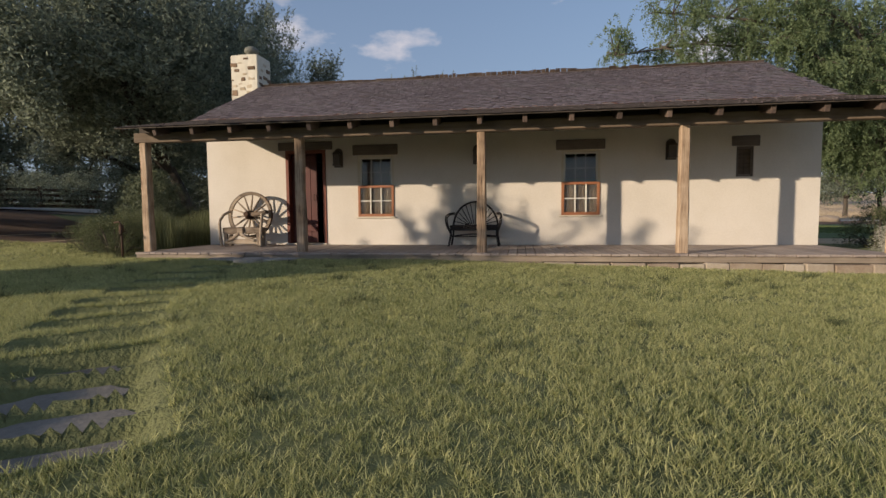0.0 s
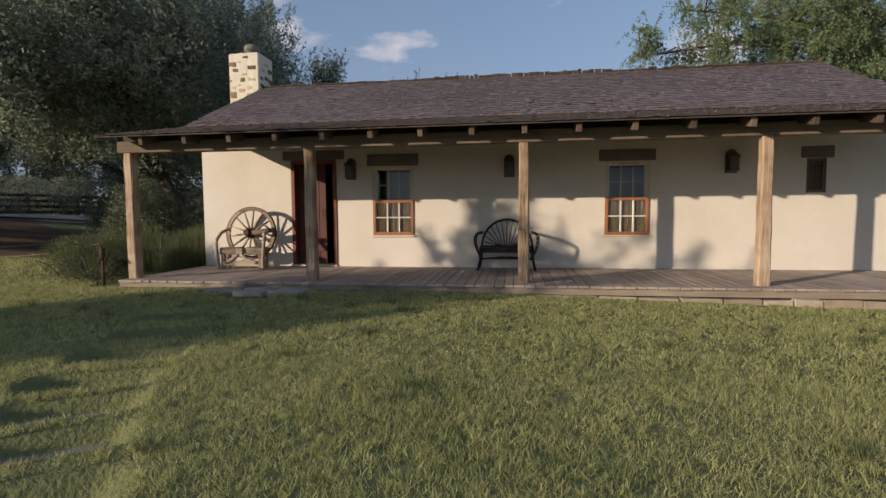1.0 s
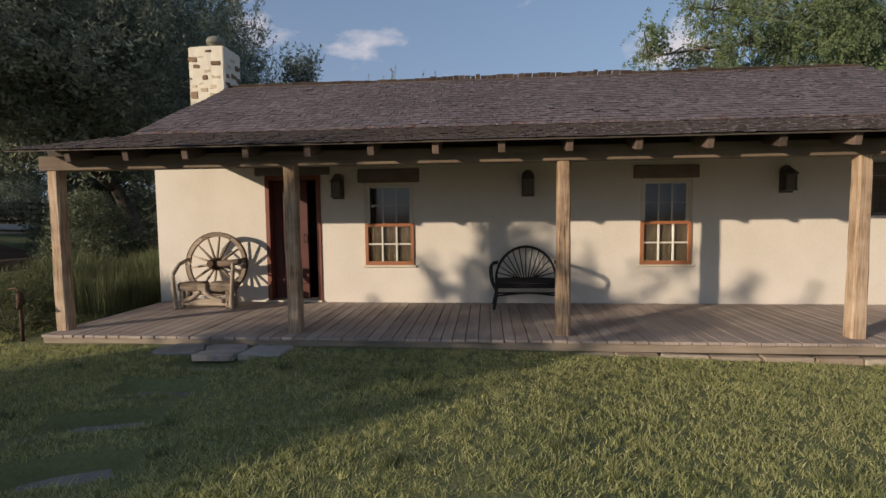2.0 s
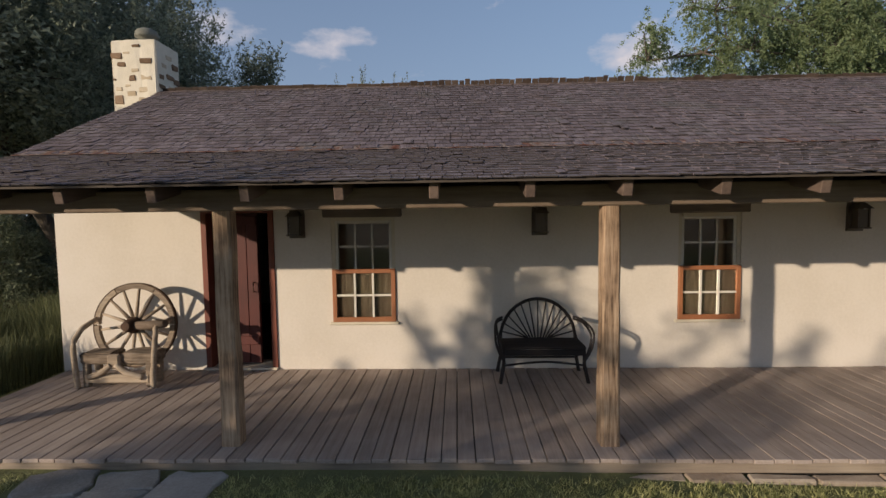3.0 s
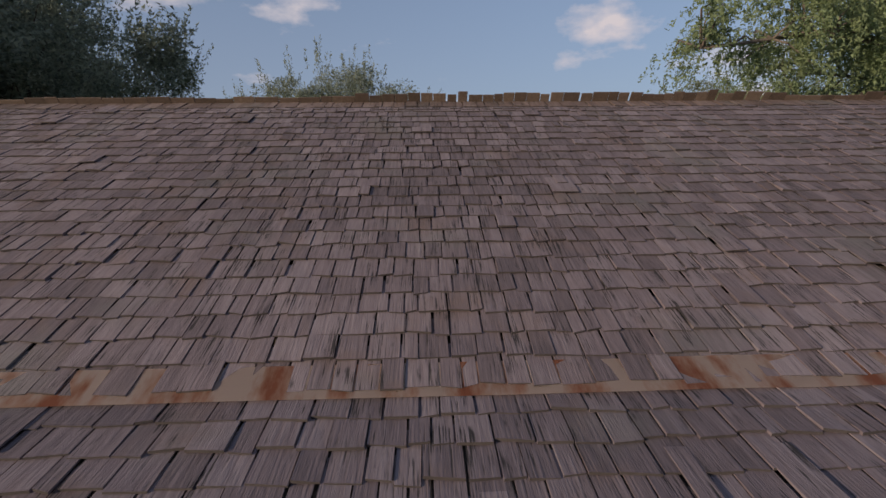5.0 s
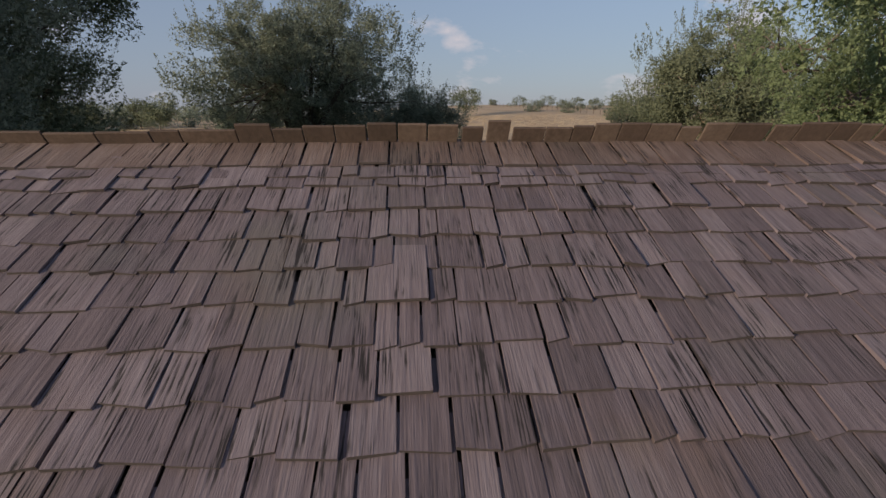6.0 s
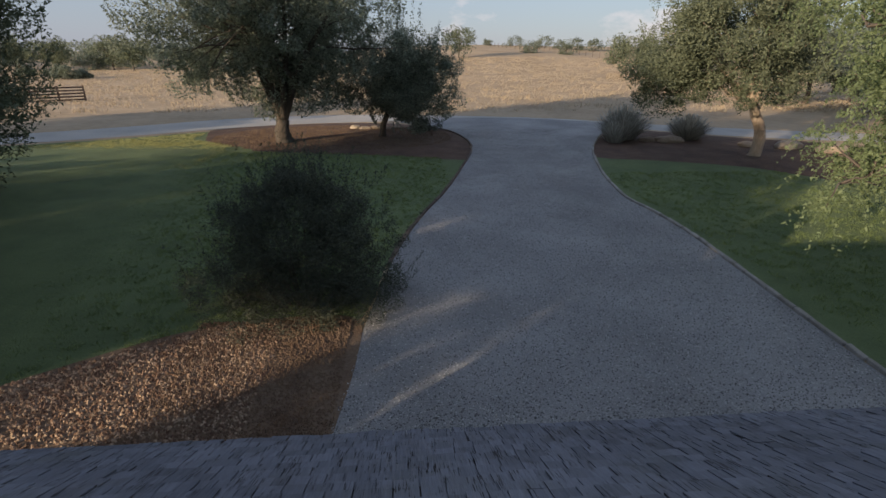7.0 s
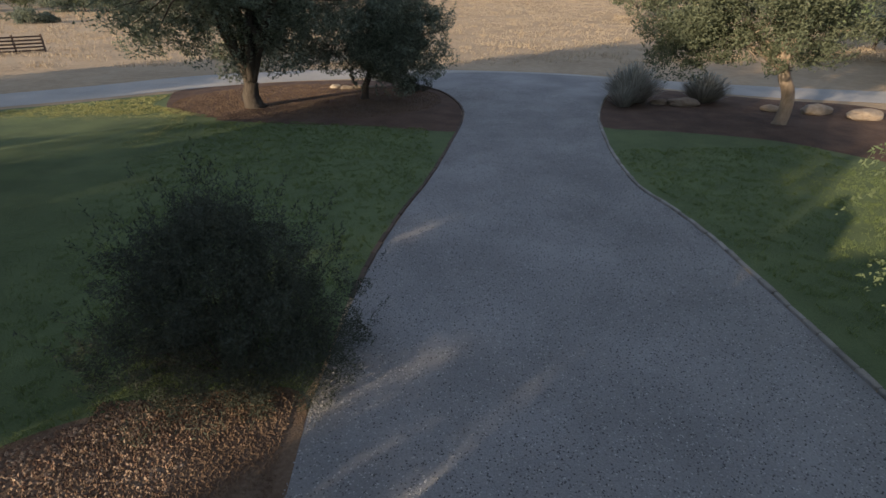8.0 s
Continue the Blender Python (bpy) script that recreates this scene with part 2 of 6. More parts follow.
M_GRAVELSTONE = mottled("gravel_stone", [(0.3, (0.13, 0.128, 0.124)), (0.5, (0.28, 0.275, 0.265)), (0.75, (0.55, 0.54, 0.52))], 3, 40, 0.9, 0.3, 0.004, vary=0.8)
M_COMB = timber("brown_ridge_shingle", [(0.2, (0.035, 0.024, 0.018)), (0.5, (0.075, 0.052, 0.040)), (0.8, (0.145, 0.108, 0.084))], "y", 0.85, 60, 0.4, 0.3)
M_DARKROOM = mottled("dim_room_plaster", [(0.3, (0.20, 0.18, 0.15)), (0.7, (0.28, 0.25, 0.21))], 2, 30, 0.9, 0.1, 0.003)


def shingle_material(name="weathered_cedar_shingle", stain=(0.15, 0.10, 0.08), tones=((0.34, (0.055, 0.042, 0.046)), (0.52, (0.138, 0.108, 0.118)), (0.72, (0.25, 0.21, 0.222)))):
    m, nt, b = nodes_of(name, 0.85)
    r = piece_random(nt)
    v = world_coords(nt, (1, 0.06, 0.06))
    g1 = noise_node(nt, v, 70, 5, 0.7)
    big = noise_node(nt, world_coords(nt), 0.7, 4)
    f = maths(nt, "ADD", maths(nt, "MULTIPLY", g1, 0.42), maths(nt, "ADD", maths(nt, "MULTIPLY", r, 0.15), maths(nt, "ADD", maths(nt, "MULTIPLY", big, 0.3), 0.085)))
    col = ramp_node(nt, f, list(tones))
    warm = noise_node(nt, world_coords(nt), 3.1, 3)
    wf = ramp_node(nt, warm, [(0.55, (0, 0, 0)), (0.75, (0.5, 0.5, 0.5))])
    col = mix_node(nt, wf, col, stain)
    lichen = noise_node(nt, world_coords(nt), 1.7, 4)
    lf = ramp_node(nt, lichen, [(0.52, (0, 0, 0)), (0.7, (0.45, 0.45, 0.45))])
    col = mix_node(nt, lf, col, (0.125, 0.125, 0.112))
    split = noise_node(nt, world_coords(nt, (1, 0.035, 0.035)), 150, 3, 0.6)
    sf = ramp_node(nt, split, [(0.41, (1, 1, 1)), (0.475, (0, 0, 0))])
    where = ramp_node(nt, noise_node(nt, world_coords(nt, (1, 0.3, 0.3)), 13, 3), [(0.49, (0, 0, 0)), (0.60, (1, 1, 1))])
    col = mix_node(nt, maths(nt, "MULTIPLY", sf, where), col, (0.022, 0.018, 0.018))
    nt.links.new(col, b.inputs["Base Color"])
    bump_node(nt, b, maths(nt, "ADD", g1, split), 0.7, 0.004)
    return m


def flashing_material():
    m, nt, b = nodes_of("rusted_flashing", 0.6, 0.3)
    f = noise_node(nt, world_coords(nt, (4, 1.2, 1.2)), 1.9, 5)
    nt.links.new(ramp_node(nt, f, [(0.46, (0.46, 0.36, 0.305)), (0.54, (0.38, 0.225, 0.16)), (0.62, (0.27, 0.095, 0.048))]), b.inputs["Base Color"])
    bump_node(nt, b, f, 0.2, 0.003)
    return m


def glass_material():
    m, nt, b = nodes_of("window_glass", 0.03)
    b.inputs["Base Color"].default_value = (0.85, 0.9, 0.88, 1)
    b.inputs["Transmission Weight"].default_value = 1.0
    b.inputs["IOR"].default_value = 1.45
    return m


M_SHINGLE = shingle_material()
M_TOPSHINGLE = shingle_material("tannin_brown_shingle", (0.085, 0.045, 0.03), ((0.34, (0.045, 0.030, 0.026)), (0.52, (0.128, 0.090, 0.078)), (0.72, (0.235, 0.185, 0.168))))
# Rear slope copy: blue skylight of the shaded side put into its tones.
M_BACKSHINGLE = shingle_material("sky_tinted_shingle", (0.13, 0.125, 0.13), ((0.34, (0.085, 0.088, 0.104)), (0.52, (0.165, 0.172, 0.20)), (0.72, (0.25, 0.262, 0.30))))
# End grain darkened to draw the shadow line at each course's butt.
M_BUTT = mottled("shadow_line_end_grain", [(0.3, (0.028, 0.023, 0.022)), (0.7, (0.07, 0.058, 0.055))], 8, 120, 0.95, 0.3, 0.002)
M_FLASH = flashing_material()
M_GLASS = glass_material()

# ======== building helpers ========
RNG = np.random.default_rng(7)


def mesh_from(name, bm, mat):
    me = bpy.data.meshes.new(name)
    bm.to_mesh(me)
    bm.free()
    if mat:
        me.materials.append(mat)
    return me


def part(name, bm, mat, parent=None, label=""):
    ob = new(name, mesh_from(name, bm, mat))
    if parent is not None:
        ob.parent = parent
        ob.matrix_parent_inverse = Matrix.Translation(-parent.location) if parent.type == "EMPTY" else Matrix.Identity(4)
    return tagged(ob, label)


def thing(name, at, label, category, group="", kind=""):
    ob = new(name)
    ob.location = at
    ob.empty_display_size = 0.2
    return tagged(ob, label, category, group, kind)


def structure(name, bm, mat, label, category=""):
    return tagged(new(name, mesh_from(name, bm, mat)), label, category or name.split("_")[0], "", "structure")


def quads(name, verts, faces, mat, parent=None, label="", smooth=False):
    """A mesh straight from arrays of corners and faces."""
    me = bpy.data.meshes.new(name)
    verts = np.asarray(verts, dtype=np.float32)
    faces = np.asarray(faces, dtype=np.int32)
    n, k = faces.shape
    me.vertices.add(len(verts))
    me.vertices.foreach_set("co", verts.ravel())
    me.loops.add(n * k)
    me.loops.foreach_set("vertex_index", faces.ravel())
    me.polygons.add(n)
    me.polygons.foreach_set("loop_start", np.arange(0, n * k, k, dtype=np.int32))
    me.polygons.foreach_set("loop_total", np.full(n, k, dtype=np.int32))
    me.update(calc_edges=True)
    if not smooth:
        me.shade_flat()
    me.materials.append(mat)
    ob = new(name, me)
    if parent is not None:
        ob.parent = parent
        ob.matrix_parent_inverse = Matrix.Translation(-parent.location) if parent.type == "EMPTY" else Matrix.Identity(4)
    return tagged(ob, label)


def box(bm, x0, y0, z0, x1, y1, z1, bevel=0.0, rot=None):
    """An upright box, its edges rounded by bevel."""
    m = Matrix.LocRotScale(((x0 + x1) / 2, (y0 + y1) / 2, (z0 + z1) / 2), rot, (abs(x1 - x0), abs(y1 - y0), abs(z1 - z0)))
    made = bmesh.ops.create_cube(bm, size=1.0, matrix=m)
    if bevel:
        es = list({e for v in made["verts"] for e in v.link_edges})
        bmesh.ops.bevel(bm, geom=es, offset=bevel, segments=1, affect="EDGES")
    return bm


def plank(bm, a, b, w, h, up=(0, 0, 1), bevel=0.0):
    """A board from a to b, w wide and h thick."""
    a, b = Vector(a), Vector(b)
    d = (b - a)
    z = d.normalized()
    x = Vector(up).cross(z)
    x = x.normalized() if x.length > 1e-5 else Vector((1, 0, 0))
    y = z.cross(x)
    rot = Matrix((x, y, z)).transposed().to_quaternion()
    m = Matrix.LocRotScale((a + b) / 2, rot, (w, h, d.length))
    made = bmesh.ops.create_cube(bm, size=1.0, matrix=m)
    if bevel:
        es = list({e for v in made["verts"] for e in v.link_edges})
        bmesh.ops.bevel(bm, geom=es, offset=bevel, segments=1, affect="EDGES")
    return bm


def tube(bm, pts, radii, n=8, cap=True):
    """A round limb through pts, tapering by radii."""
    pts = [Vector(p) for p in pts]
    radii = [float(radii)] * len(pts) if isinstance(radii, (int, float)) else [float(q) for q in radii]
    rings = []
    ref = Vector((0.13, 0.27, 1)).normalized()
    for i, p in enumerate(pts):
        d = (pts[min(i + 1, len(pts) - 1)] - pts[max(i - 1, 0)]).normalized()
        u = d.cross(ref)
        if u.length < 1e-3:
            u = d.cross(Vector((1, 0, 0)))
        u.normalize()
        w = d.cross(u)
        rings.append([bm.verts.new(p + radii[i] * (math.cos(2 * math.pi * k / n) * u + math.sin(2 * math.pi * k / n) * w)) for k in range(n)])
    for a, b in zip(rings, rings[1:]):
        for k in range(n):
            f = bm.faces.new((a[k], a[(k + 1) % n], b[(k + 1) % n], b[k]))
            f.smooth = True
    if cap:
        bm.faces.new(rings[0][::-1])
        bm.faces.new(rings[-1])
    return bm


def smooth_line(pts, closed=False, steps=6):
    """A Catmull-Rom curve through pts."""
    pts = [Vector(p) for p in pts]
    n = len(pts)
    out = []
    for i in range(n if closed else n - 1):
        p0 = pts[(i - 1) % n] if closed or i > 0 else pts[0]
        p1, p2 = pts[i], pts[(i + 1) % n]
        p3 = pts[(i + 2) % n] if closed or i + 2 < n else pts[-1]
        for s in range(steps):
            t = s / steps
            out.append(0.5 * ((2 * p1) + (p2 - p0) * t + (2 * p0 - 5 * p1 + 4 * p2 - p3) * t * t + (3 * p1 - p0 - 3 * p2 + p3) * t ** 3))
    if not closed:
        out.append(pts[-1])
    return out


def clamp01(v):
    return np.clip(v, 0.0, 1.0)


def ease(v):
    v = clamp01(v)
    return v * v * (3 - 2 * v)


def ground_z(x, y):
    """The height of the ground: level by the house, falling a little along the porch, rising to the fence and over the far field."""
    x, y = np.asarray(x, dtype=float), np.asarray(y, dtype=float)
    z = np.full(np.broadcast(x, y).shape, 0.14)
    front = ease((1.0 - y) / 3.0)
    z = z + front * (0.05 - 0.026 * np.clip(x + 2, 0, 9))
    z = z + 1.3 * ease((-x - 14) / 14.0) * ease((30 - y) / 12.0)
    hill = 0.35 + 0.65 * ease((x + 60) / 80.0)
    z = z + hill * 8.5 * ease((y - 58) / 190.0)
    z = z + 0.25 * ease((y - 50) / 40) * np.sin(x * 0.11 + 0.6) * np.sin(y * 0.07)
    return z

# ======== ground ========
STEPS = [(-1.90, -9.08), (-2.14, -8.80), (-2.37, -8.52), (-2.62, -8.22), (-2.93, -7.78), (-3.27, -7.32), (-3.56, -6.90), (-3.82, -6.44), (-4.04, -5.86), (-4.30, -5.20), (-4.64, -4.47), (-4.70, -3.77), (-4.68, -3.05)]


def step_turn(k):
    """The turn of a stepping stone: square to the path's run."""
    a, b = STEPS[max(k - 1, 0)], STEPS[min(k + 1, len(STEPS) - 1)]
    return math.atan2(b[1] - a[1], b[0] - a[0]) - math.pi / 2


def lawn_dip(x, y):
    """How far the lawn sinks round each stepping stone."""
    x, y = np.asarray(x, dtype=float), np.asarray(y, dtype=float)
    d = np.zeros(np.broadcast(x, y).shape)
    for k, (sx, sy) in enumerate(STEPS):
        a = step_turn(k)
        u = (x - sx) * math.cos(a) + (y - sy) * math.sin(a)
        v = -(x - sx) * math.sin(a) + (y - sy) * math.cos(a)
        d = np.maximum(d, 0.115 * np.exp(-((u / 0.36) ** 8 + (v / 0.165) ** 8)))
    return d


def under_lawn(x, y):
    """The bare ground lies lower where the lawn covers it."""
    x, y = np.asarray(x, dtype=float), np.asarray(y, dtype=float)
    return 0.16 * ease((x + 25) / 3) * ease((13 - x) / 3) * ease((y + 21) / 3) * ease((0.2 - y) / 2)


def spaced(stops):
    """Grid lines: (from, to, step) stretches joined."""
    out = []
    for a, b, s in stops:
        n = max(1, int(round((b - a) / s)))
        out += [a + (b - a) * i / n for i in range(n)]
    return np.array(out + [stops[-1][1]])


def sheet(name, xs, ys, lift, mat, label, category, wobble=0.0, sink=None):
    gx, gy = np.meshgrid(xs, ys)
    gz = ground_z(gx, gy) + lift
    if sink:
        gz = gz - sink(gx, gy)
    if wobble:
        gz = gz + wobble * np.sin(gx * 2.1 + 0.7 * gy) * np.sin(gy * 1.7 - 0.4 * gx)
    v = np.stack([gx.ravel(), gy.ravel(), gz.ravel()], 1)
    nx, ny = len(xs), len(ys)
    i = np.arange(nx * ny).reshape(ny, nx)
    f = np.stack([i[:-1, :-1].ravel(), i[:-1, 1:].ravel(), i[1:, 1:].ravel(), i[1:, :-1].ravel()], 1)
    return tagged(quads(name, v, f, mat, smooth=True), label, category, "", "structure")


ground = sheet("ground", spaced([(-900, -80, 60), (-80, -30, 5), (-30, 30, 1.5), (30, 80, 5), (80, 900, 60)]),
               spaced([(-500, -40, 60), (-40, 50, 1.5), (50, 260, 6), (260, 1800, 110)]), 0.0, M_FIELD,
               "dry tan pasture ground rolling away to the horizon", "ground", 0.0, under_lawn)


def patch(name, outline, lift, mat, label, category, steps=6):
    """A flat bed with a curved outline, laid on the level ground."""
    pts = smooth_line([(x, y, 0) for x, y in outline], True, steps)
    bm = bmesh.new()
    vs = [bm.verts.new((p.x, p.y, float(ground_z(p.x, p.y)) + lift)) for p in pts]
    f = bm.faces.new(vs)
    if f.normal.z < 0:
        f.normal_flip()
    f.normal_update()
    if f.normal.z < 0:
        bmesh.ops.reverse_faces(bm, faces=[f])
    bmesh.ops.triangulate(bm, faces=bm.faces[:])
    return structure(name, bm, mat, label, category)


mulch_front = sheet("mulch_bed_front", spaced([(-34, -8.2, 1.2)]), spaced([(3.0, 12.0, 0.9)]), 0.004, M_MULCH, "dark mulch bed under the oaks beyond the front lawn", "bed")
lawn_front = sheet("lawn_front", spaced([(-27, -7, 1.0), (-7, -1, 0.045), (-1, 16, 0.5)]), spaced([(-24, -10, 1.0), (-10, -3, 0.045), (-3, 3.0, 0.4)]), 0.006, M_LAWN,
                   "green mown lawn in low evening sun", "lawn", 0.006, lawn_dip)

def lane(name, line, wide, lift, mat, label, category):
    """A strip of even width that follows the ground along a line."""
    pts = smooth_line([(x, y, 0) for x, y in line], False, 8)
    verts = []
    for k, p in enumerate(pts):
        d = (pts[min(k + 1, len(pts) - 1)] - pts[max(k - 1, 0)]).normalized()
        for q in np.linspace(-wide / 2, wide / 2, 5):
            x, y = p.x - d.y * q, p.y + d.x * q
            verts.append((x, y, float(ground_z(x, y)) + lift))
    faces = [(5 * k + c, 5 * k + 5 + c, 5 * k + 6 + c, 5 * k + 1 + c) for k in range(len(pts) - 1) for c in range(4)]
    return tagged(quads(name, verts, faces, mat, smooth=True), label, category, "", "structure")


lane("lane", [(-38, -2), (-33, 4), (-27.5, 11), (-22, 18.5), (-19, 24)], 3.4, 0.07, M_ROAD, "pale gravel lane running along the plank fence", "lane")

DRIVE_L = [(-3.6, 6.4), (-3.25, 8.6), (-2.98, 11.0), (-2.45, 14.6), (-1.95, 16.9), (-1.25, 19.3), (-0.45, 21.7), (0.7, 26.0), (1.7, 30.2), (1.9, 33.5), (1.2, 37.3), (-0.6, 40.4)]
DRIVE_R = [(5.5, 6.4), (5.68, 9.0), (5.8, 11.0), (6.02, 13.5), (6.25, 16.5), (6.2, 18.6), (6.05, 20.7), (6.8, 24.9), (8.5, 30.6), (11.3, 36.3), (14.0, 38.6)]
ROAD_N = [(-60, 20.0), (-40, 26.0), (-28, 31.0), (-19.7, 35.3), (-11.4, 40.6), (-4.0, 42.6)]
ROAD_F = [(40, 33.0), (30, 35.6), (24.4, 37.4), (17, 40.6), (10.5, 44.4), (4, 46.2), (-3, 47.2), (-9, 46.6), (-15.6, 44.2), (-21.6, 39.6), (-30, 34.5), (-42, 29.0), (-60, 23.0)]
drive_outline = DRIVE_L + [(-2.2, 42.3), (0.5, 44.6), (6, 45.0), (11.5, 43.0), (15.2, 40.3)] + DRIVE_R[::-1]
drive = patch("drive", drive_outline, 0.014, M_GRAVEL, "grey crushed gravel driveway running out behind the cottage", "driveway", 5)
road = patch("road", ROAD_N + [(0.5, 43.4), (6, 43.2), (11.5, 41.0), (16, 37.3), (21, 34.2), (30, 31.2), (40, 28.6)] + ROAD_F, 0.008, M_ROAD, "pale gravel ranch road crossing beyond the driveway", "road", 5)
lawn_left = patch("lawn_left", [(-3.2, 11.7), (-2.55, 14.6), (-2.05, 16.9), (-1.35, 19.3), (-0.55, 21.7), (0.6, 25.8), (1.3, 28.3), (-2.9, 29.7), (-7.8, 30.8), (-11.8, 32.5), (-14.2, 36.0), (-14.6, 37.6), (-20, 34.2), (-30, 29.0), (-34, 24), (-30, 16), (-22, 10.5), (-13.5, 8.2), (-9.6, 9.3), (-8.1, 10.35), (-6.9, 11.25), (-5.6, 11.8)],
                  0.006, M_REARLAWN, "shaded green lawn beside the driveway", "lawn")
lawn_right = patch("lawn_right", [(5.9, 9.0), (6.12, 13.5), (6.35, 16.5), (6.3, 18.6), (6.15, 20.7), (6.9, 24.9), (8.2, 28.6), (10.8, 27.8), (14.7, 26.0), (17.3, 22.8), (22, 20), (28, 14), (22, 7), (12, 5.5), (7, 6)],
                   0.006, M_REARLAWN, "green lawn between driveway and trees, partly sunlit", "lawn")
mulch_left = patch("mulch_bed_left", [(1.2, 27.7), (1.6, 30.2), (1.8, 33.5), (1.1, 37.2), (-0.7, 40.0), (-4, 41.8), (-9, 41.3), (-14.2, 38.9), (-14.2, 36.0), (-12.3, 31.7), (-8.0, 29.9), (-3.0, 28.9)],
                   0.010, M_MULCH, "brown mulch bed under the large oak", "bed")
mulch_right = patch("mulch_bed_right", [(7.9, 28.0), (8.6, 30.6), (11.3, 36.0), (13.8, 37.8), (20, 33.8), (24, 31.5), (24, 26), (18, 22), (16.5, 22.1), (14.2, 25.3), (10.5, 27.1)],
                    0.010, M_MULCH, "dark mulch bed with boulders and silver shrubs", "bed")
gravel_bed = patch("pebble_bed", [(-3.35, 6.4), (-3.15, 8.6), (-2.95, 10.6), (-3.1, 12.0), (-4.6, 12.1), (-6.1, 11.7), (-6.95, 11.25), (-8.15, 10.4), (-9.6, 9.35), (-12, 8.4), (-12.5, 7.0), (-9, 6.2)],
                   0.018, M_CHIP, "bed of brown wood chips and river pebbles by the cottage", "bed")

# ======== the cottage ========
WX0, WX1, WD, WT = -7.24, 5.35, 5.2, 0.34
FLOOR, WALL_TOP = 0.30, 2.86
EAVE_Y, EAVE_Z = -2.59, 2.50
BREAK_Y, BREAK_Z = -0.40, 3.005
RIDGE_Y, RIDGE_Z = 2.58, 4.46
BACK_Y, BACK_Z = 6.0, 2.55
RX0, RX1 = -7.26, 5.37
WIN1, WIN2, WIN3, DOOR = (-3.72, -2.92, 0.905, 2.22), (0.57, 1.33, 0.905, 2.22), (3.86, 4.17, 1.62, 2.20), (-5.36, -4.44, 0.30, 2.36)


def pierced_wall(name, x0, x1, z0, z1, y0, y1, holes, mat, label):
    """A wall along x, made of blocks round its openings."""
    bm = bmesh.new()
    xs = sorted({x0, x1, *[h[0] for h in holes], *[h[1] for h in holes]})
    zs = sorted({z0, z1, *[h[2] for h in holes], *[h[3] for h in holes]})
    solid = {}
    for i in range(len(xs) - 1):
        for k in range(len(zs) - 1):
            cx, cz = (xs[i] + xs[i + 1]) / 2, (zs[k] + zs[k + 1]) / 2
            solid[i, k] = not any(h[0] < cx < h[1] and h[2] < cz < h[3] for h in holes)
    vert = {}

    def v(x, y, z):
        key = (round(x, 4), round(y, 4), round(z, 4))
        if key not in vert:
            vert[key] = bm.verts.new(key)
        return vert[key]
    for (i, k), full in solid.items():
        if not full:
            continue
        a, b, c, d = xs[i], xs[i + 1], zs[k], zs[k + 1]
        bm.faces.new((v(a, y0, c), v(b, y0, c), v(b, y0, d), v(a, y0, d)))
        bm.faces.new((v(b, y1, c), v(a, y1, c), v(a, y1, d), v(b, y1, d)))
        if not solid.get((i - 1, k)):
            bm.faces.new((v(a, y1, c), v(a, y0, c), v(a, y0, d), v(a, y1, d)))
        if not solid.get((i + 1, k)):
            bm.faces.new((v(b, y0, c), v(b, y1, c), v(b, y1, d), v(b, y0, d)))
        if not solid.get((i, k - 1)):
            bm.faces.new((v(a, y1, c), v(b, y1, c), v(b, y0, c), v(a, y0, c)))
        if not solid.get((i, k + 1)):
            bm.faces.new((v(a, y0, d), v(b, y0, d), v(b, y1, d), v(a, y1, d)))
    return structure(name, bm, mat, label, "wall")


wall_front = pierced_wall("wall_front", WX0, WX1, 0.05, WALL_TOP, 0.0, WT, [WIN1, WIN2, WIN3, DOOR], M_PLASTER, "cream lime-plastered cottage wall under the porch")
wall_back = pierced_wall("wall_back", WX0, WX1, 0.05, WALL_TOP, WD - WT, WD, [], M_PLASTER, "cream plastered rear wall of the cottage")


def gable(name, x0, x1, label):
    bm = bmesh.new()
    prof = [(WT, 0.05), (WD - WT, 0.05), (WD - WT, 2.95), (RIDGE_Y, RIDGE_Z - 0.16), (WT, WALL_TOP + 0.36)]
    f = bm.faces.new([bm.verts.new((x0, y, z)) for y, z in prof])
    r = bmesh.ops.extrude_face_region(bm, geom=[f])
    bmesh.ops.translate(bm, verts=[g for g in r["geom"] if isinstance(g, bmesh.types.BMVert)], vec=(x1 - x0, 0, 0))
    bmesh.ops.recalc_face_normals(bm, faces=bm.faces[:])
    return structure(name, bm, M_PLASTER, label, "wall")


wall_left = gable("wall_left", WX0, WX0 + WT, "cream plastered gable wall by the chimney")
wall_right = gable("wall_right", WX1 - WT, WX1, "cream plastered gable wall at the far end")
bm = bmesh.new()
box(bm, WX0 + WT, WT, 0.2, WX1 - WT, WD - WT, FLOOR)
floor = structure("floor", bm, M_DARKBOARD, "dark wooden floor inside the cottage", "floor")
bm = bmesh.new()
box(bm, WX0 + WT, WT, 2.62, WX1 - WT, WD - WT, 2.70)
ceiling = structure("ceiling", bm, M_DARKROOM, "dim plaster ceiling inside the cottage", "ceiling")

# porch deck
DX0, DX1, DY = -7.18, 5.38, -2.33


def stone_block(bm, x0, y0, z0, x1, y1, z1, rough, rng):
    made = bmesh.ops.create_cube(bm, size=1.0, matrix=Matrix.LocRotScale(((x0 + x1) / 2, (y0 + y1) / 2, (z0 + z1) / 2), None, (x1 - x0, y1 - y0, z1 - z0)))
    for v in made["verts"]:
        v.co += Vector(rng.uniform(-rough, rough, 3))
    es = list({e for v in made["verts"] for e in v.link_edges})
    bmesh.ops.bevel(bm, geom=es, offset=rough * 1.2, segments=1, affect="EDGES")


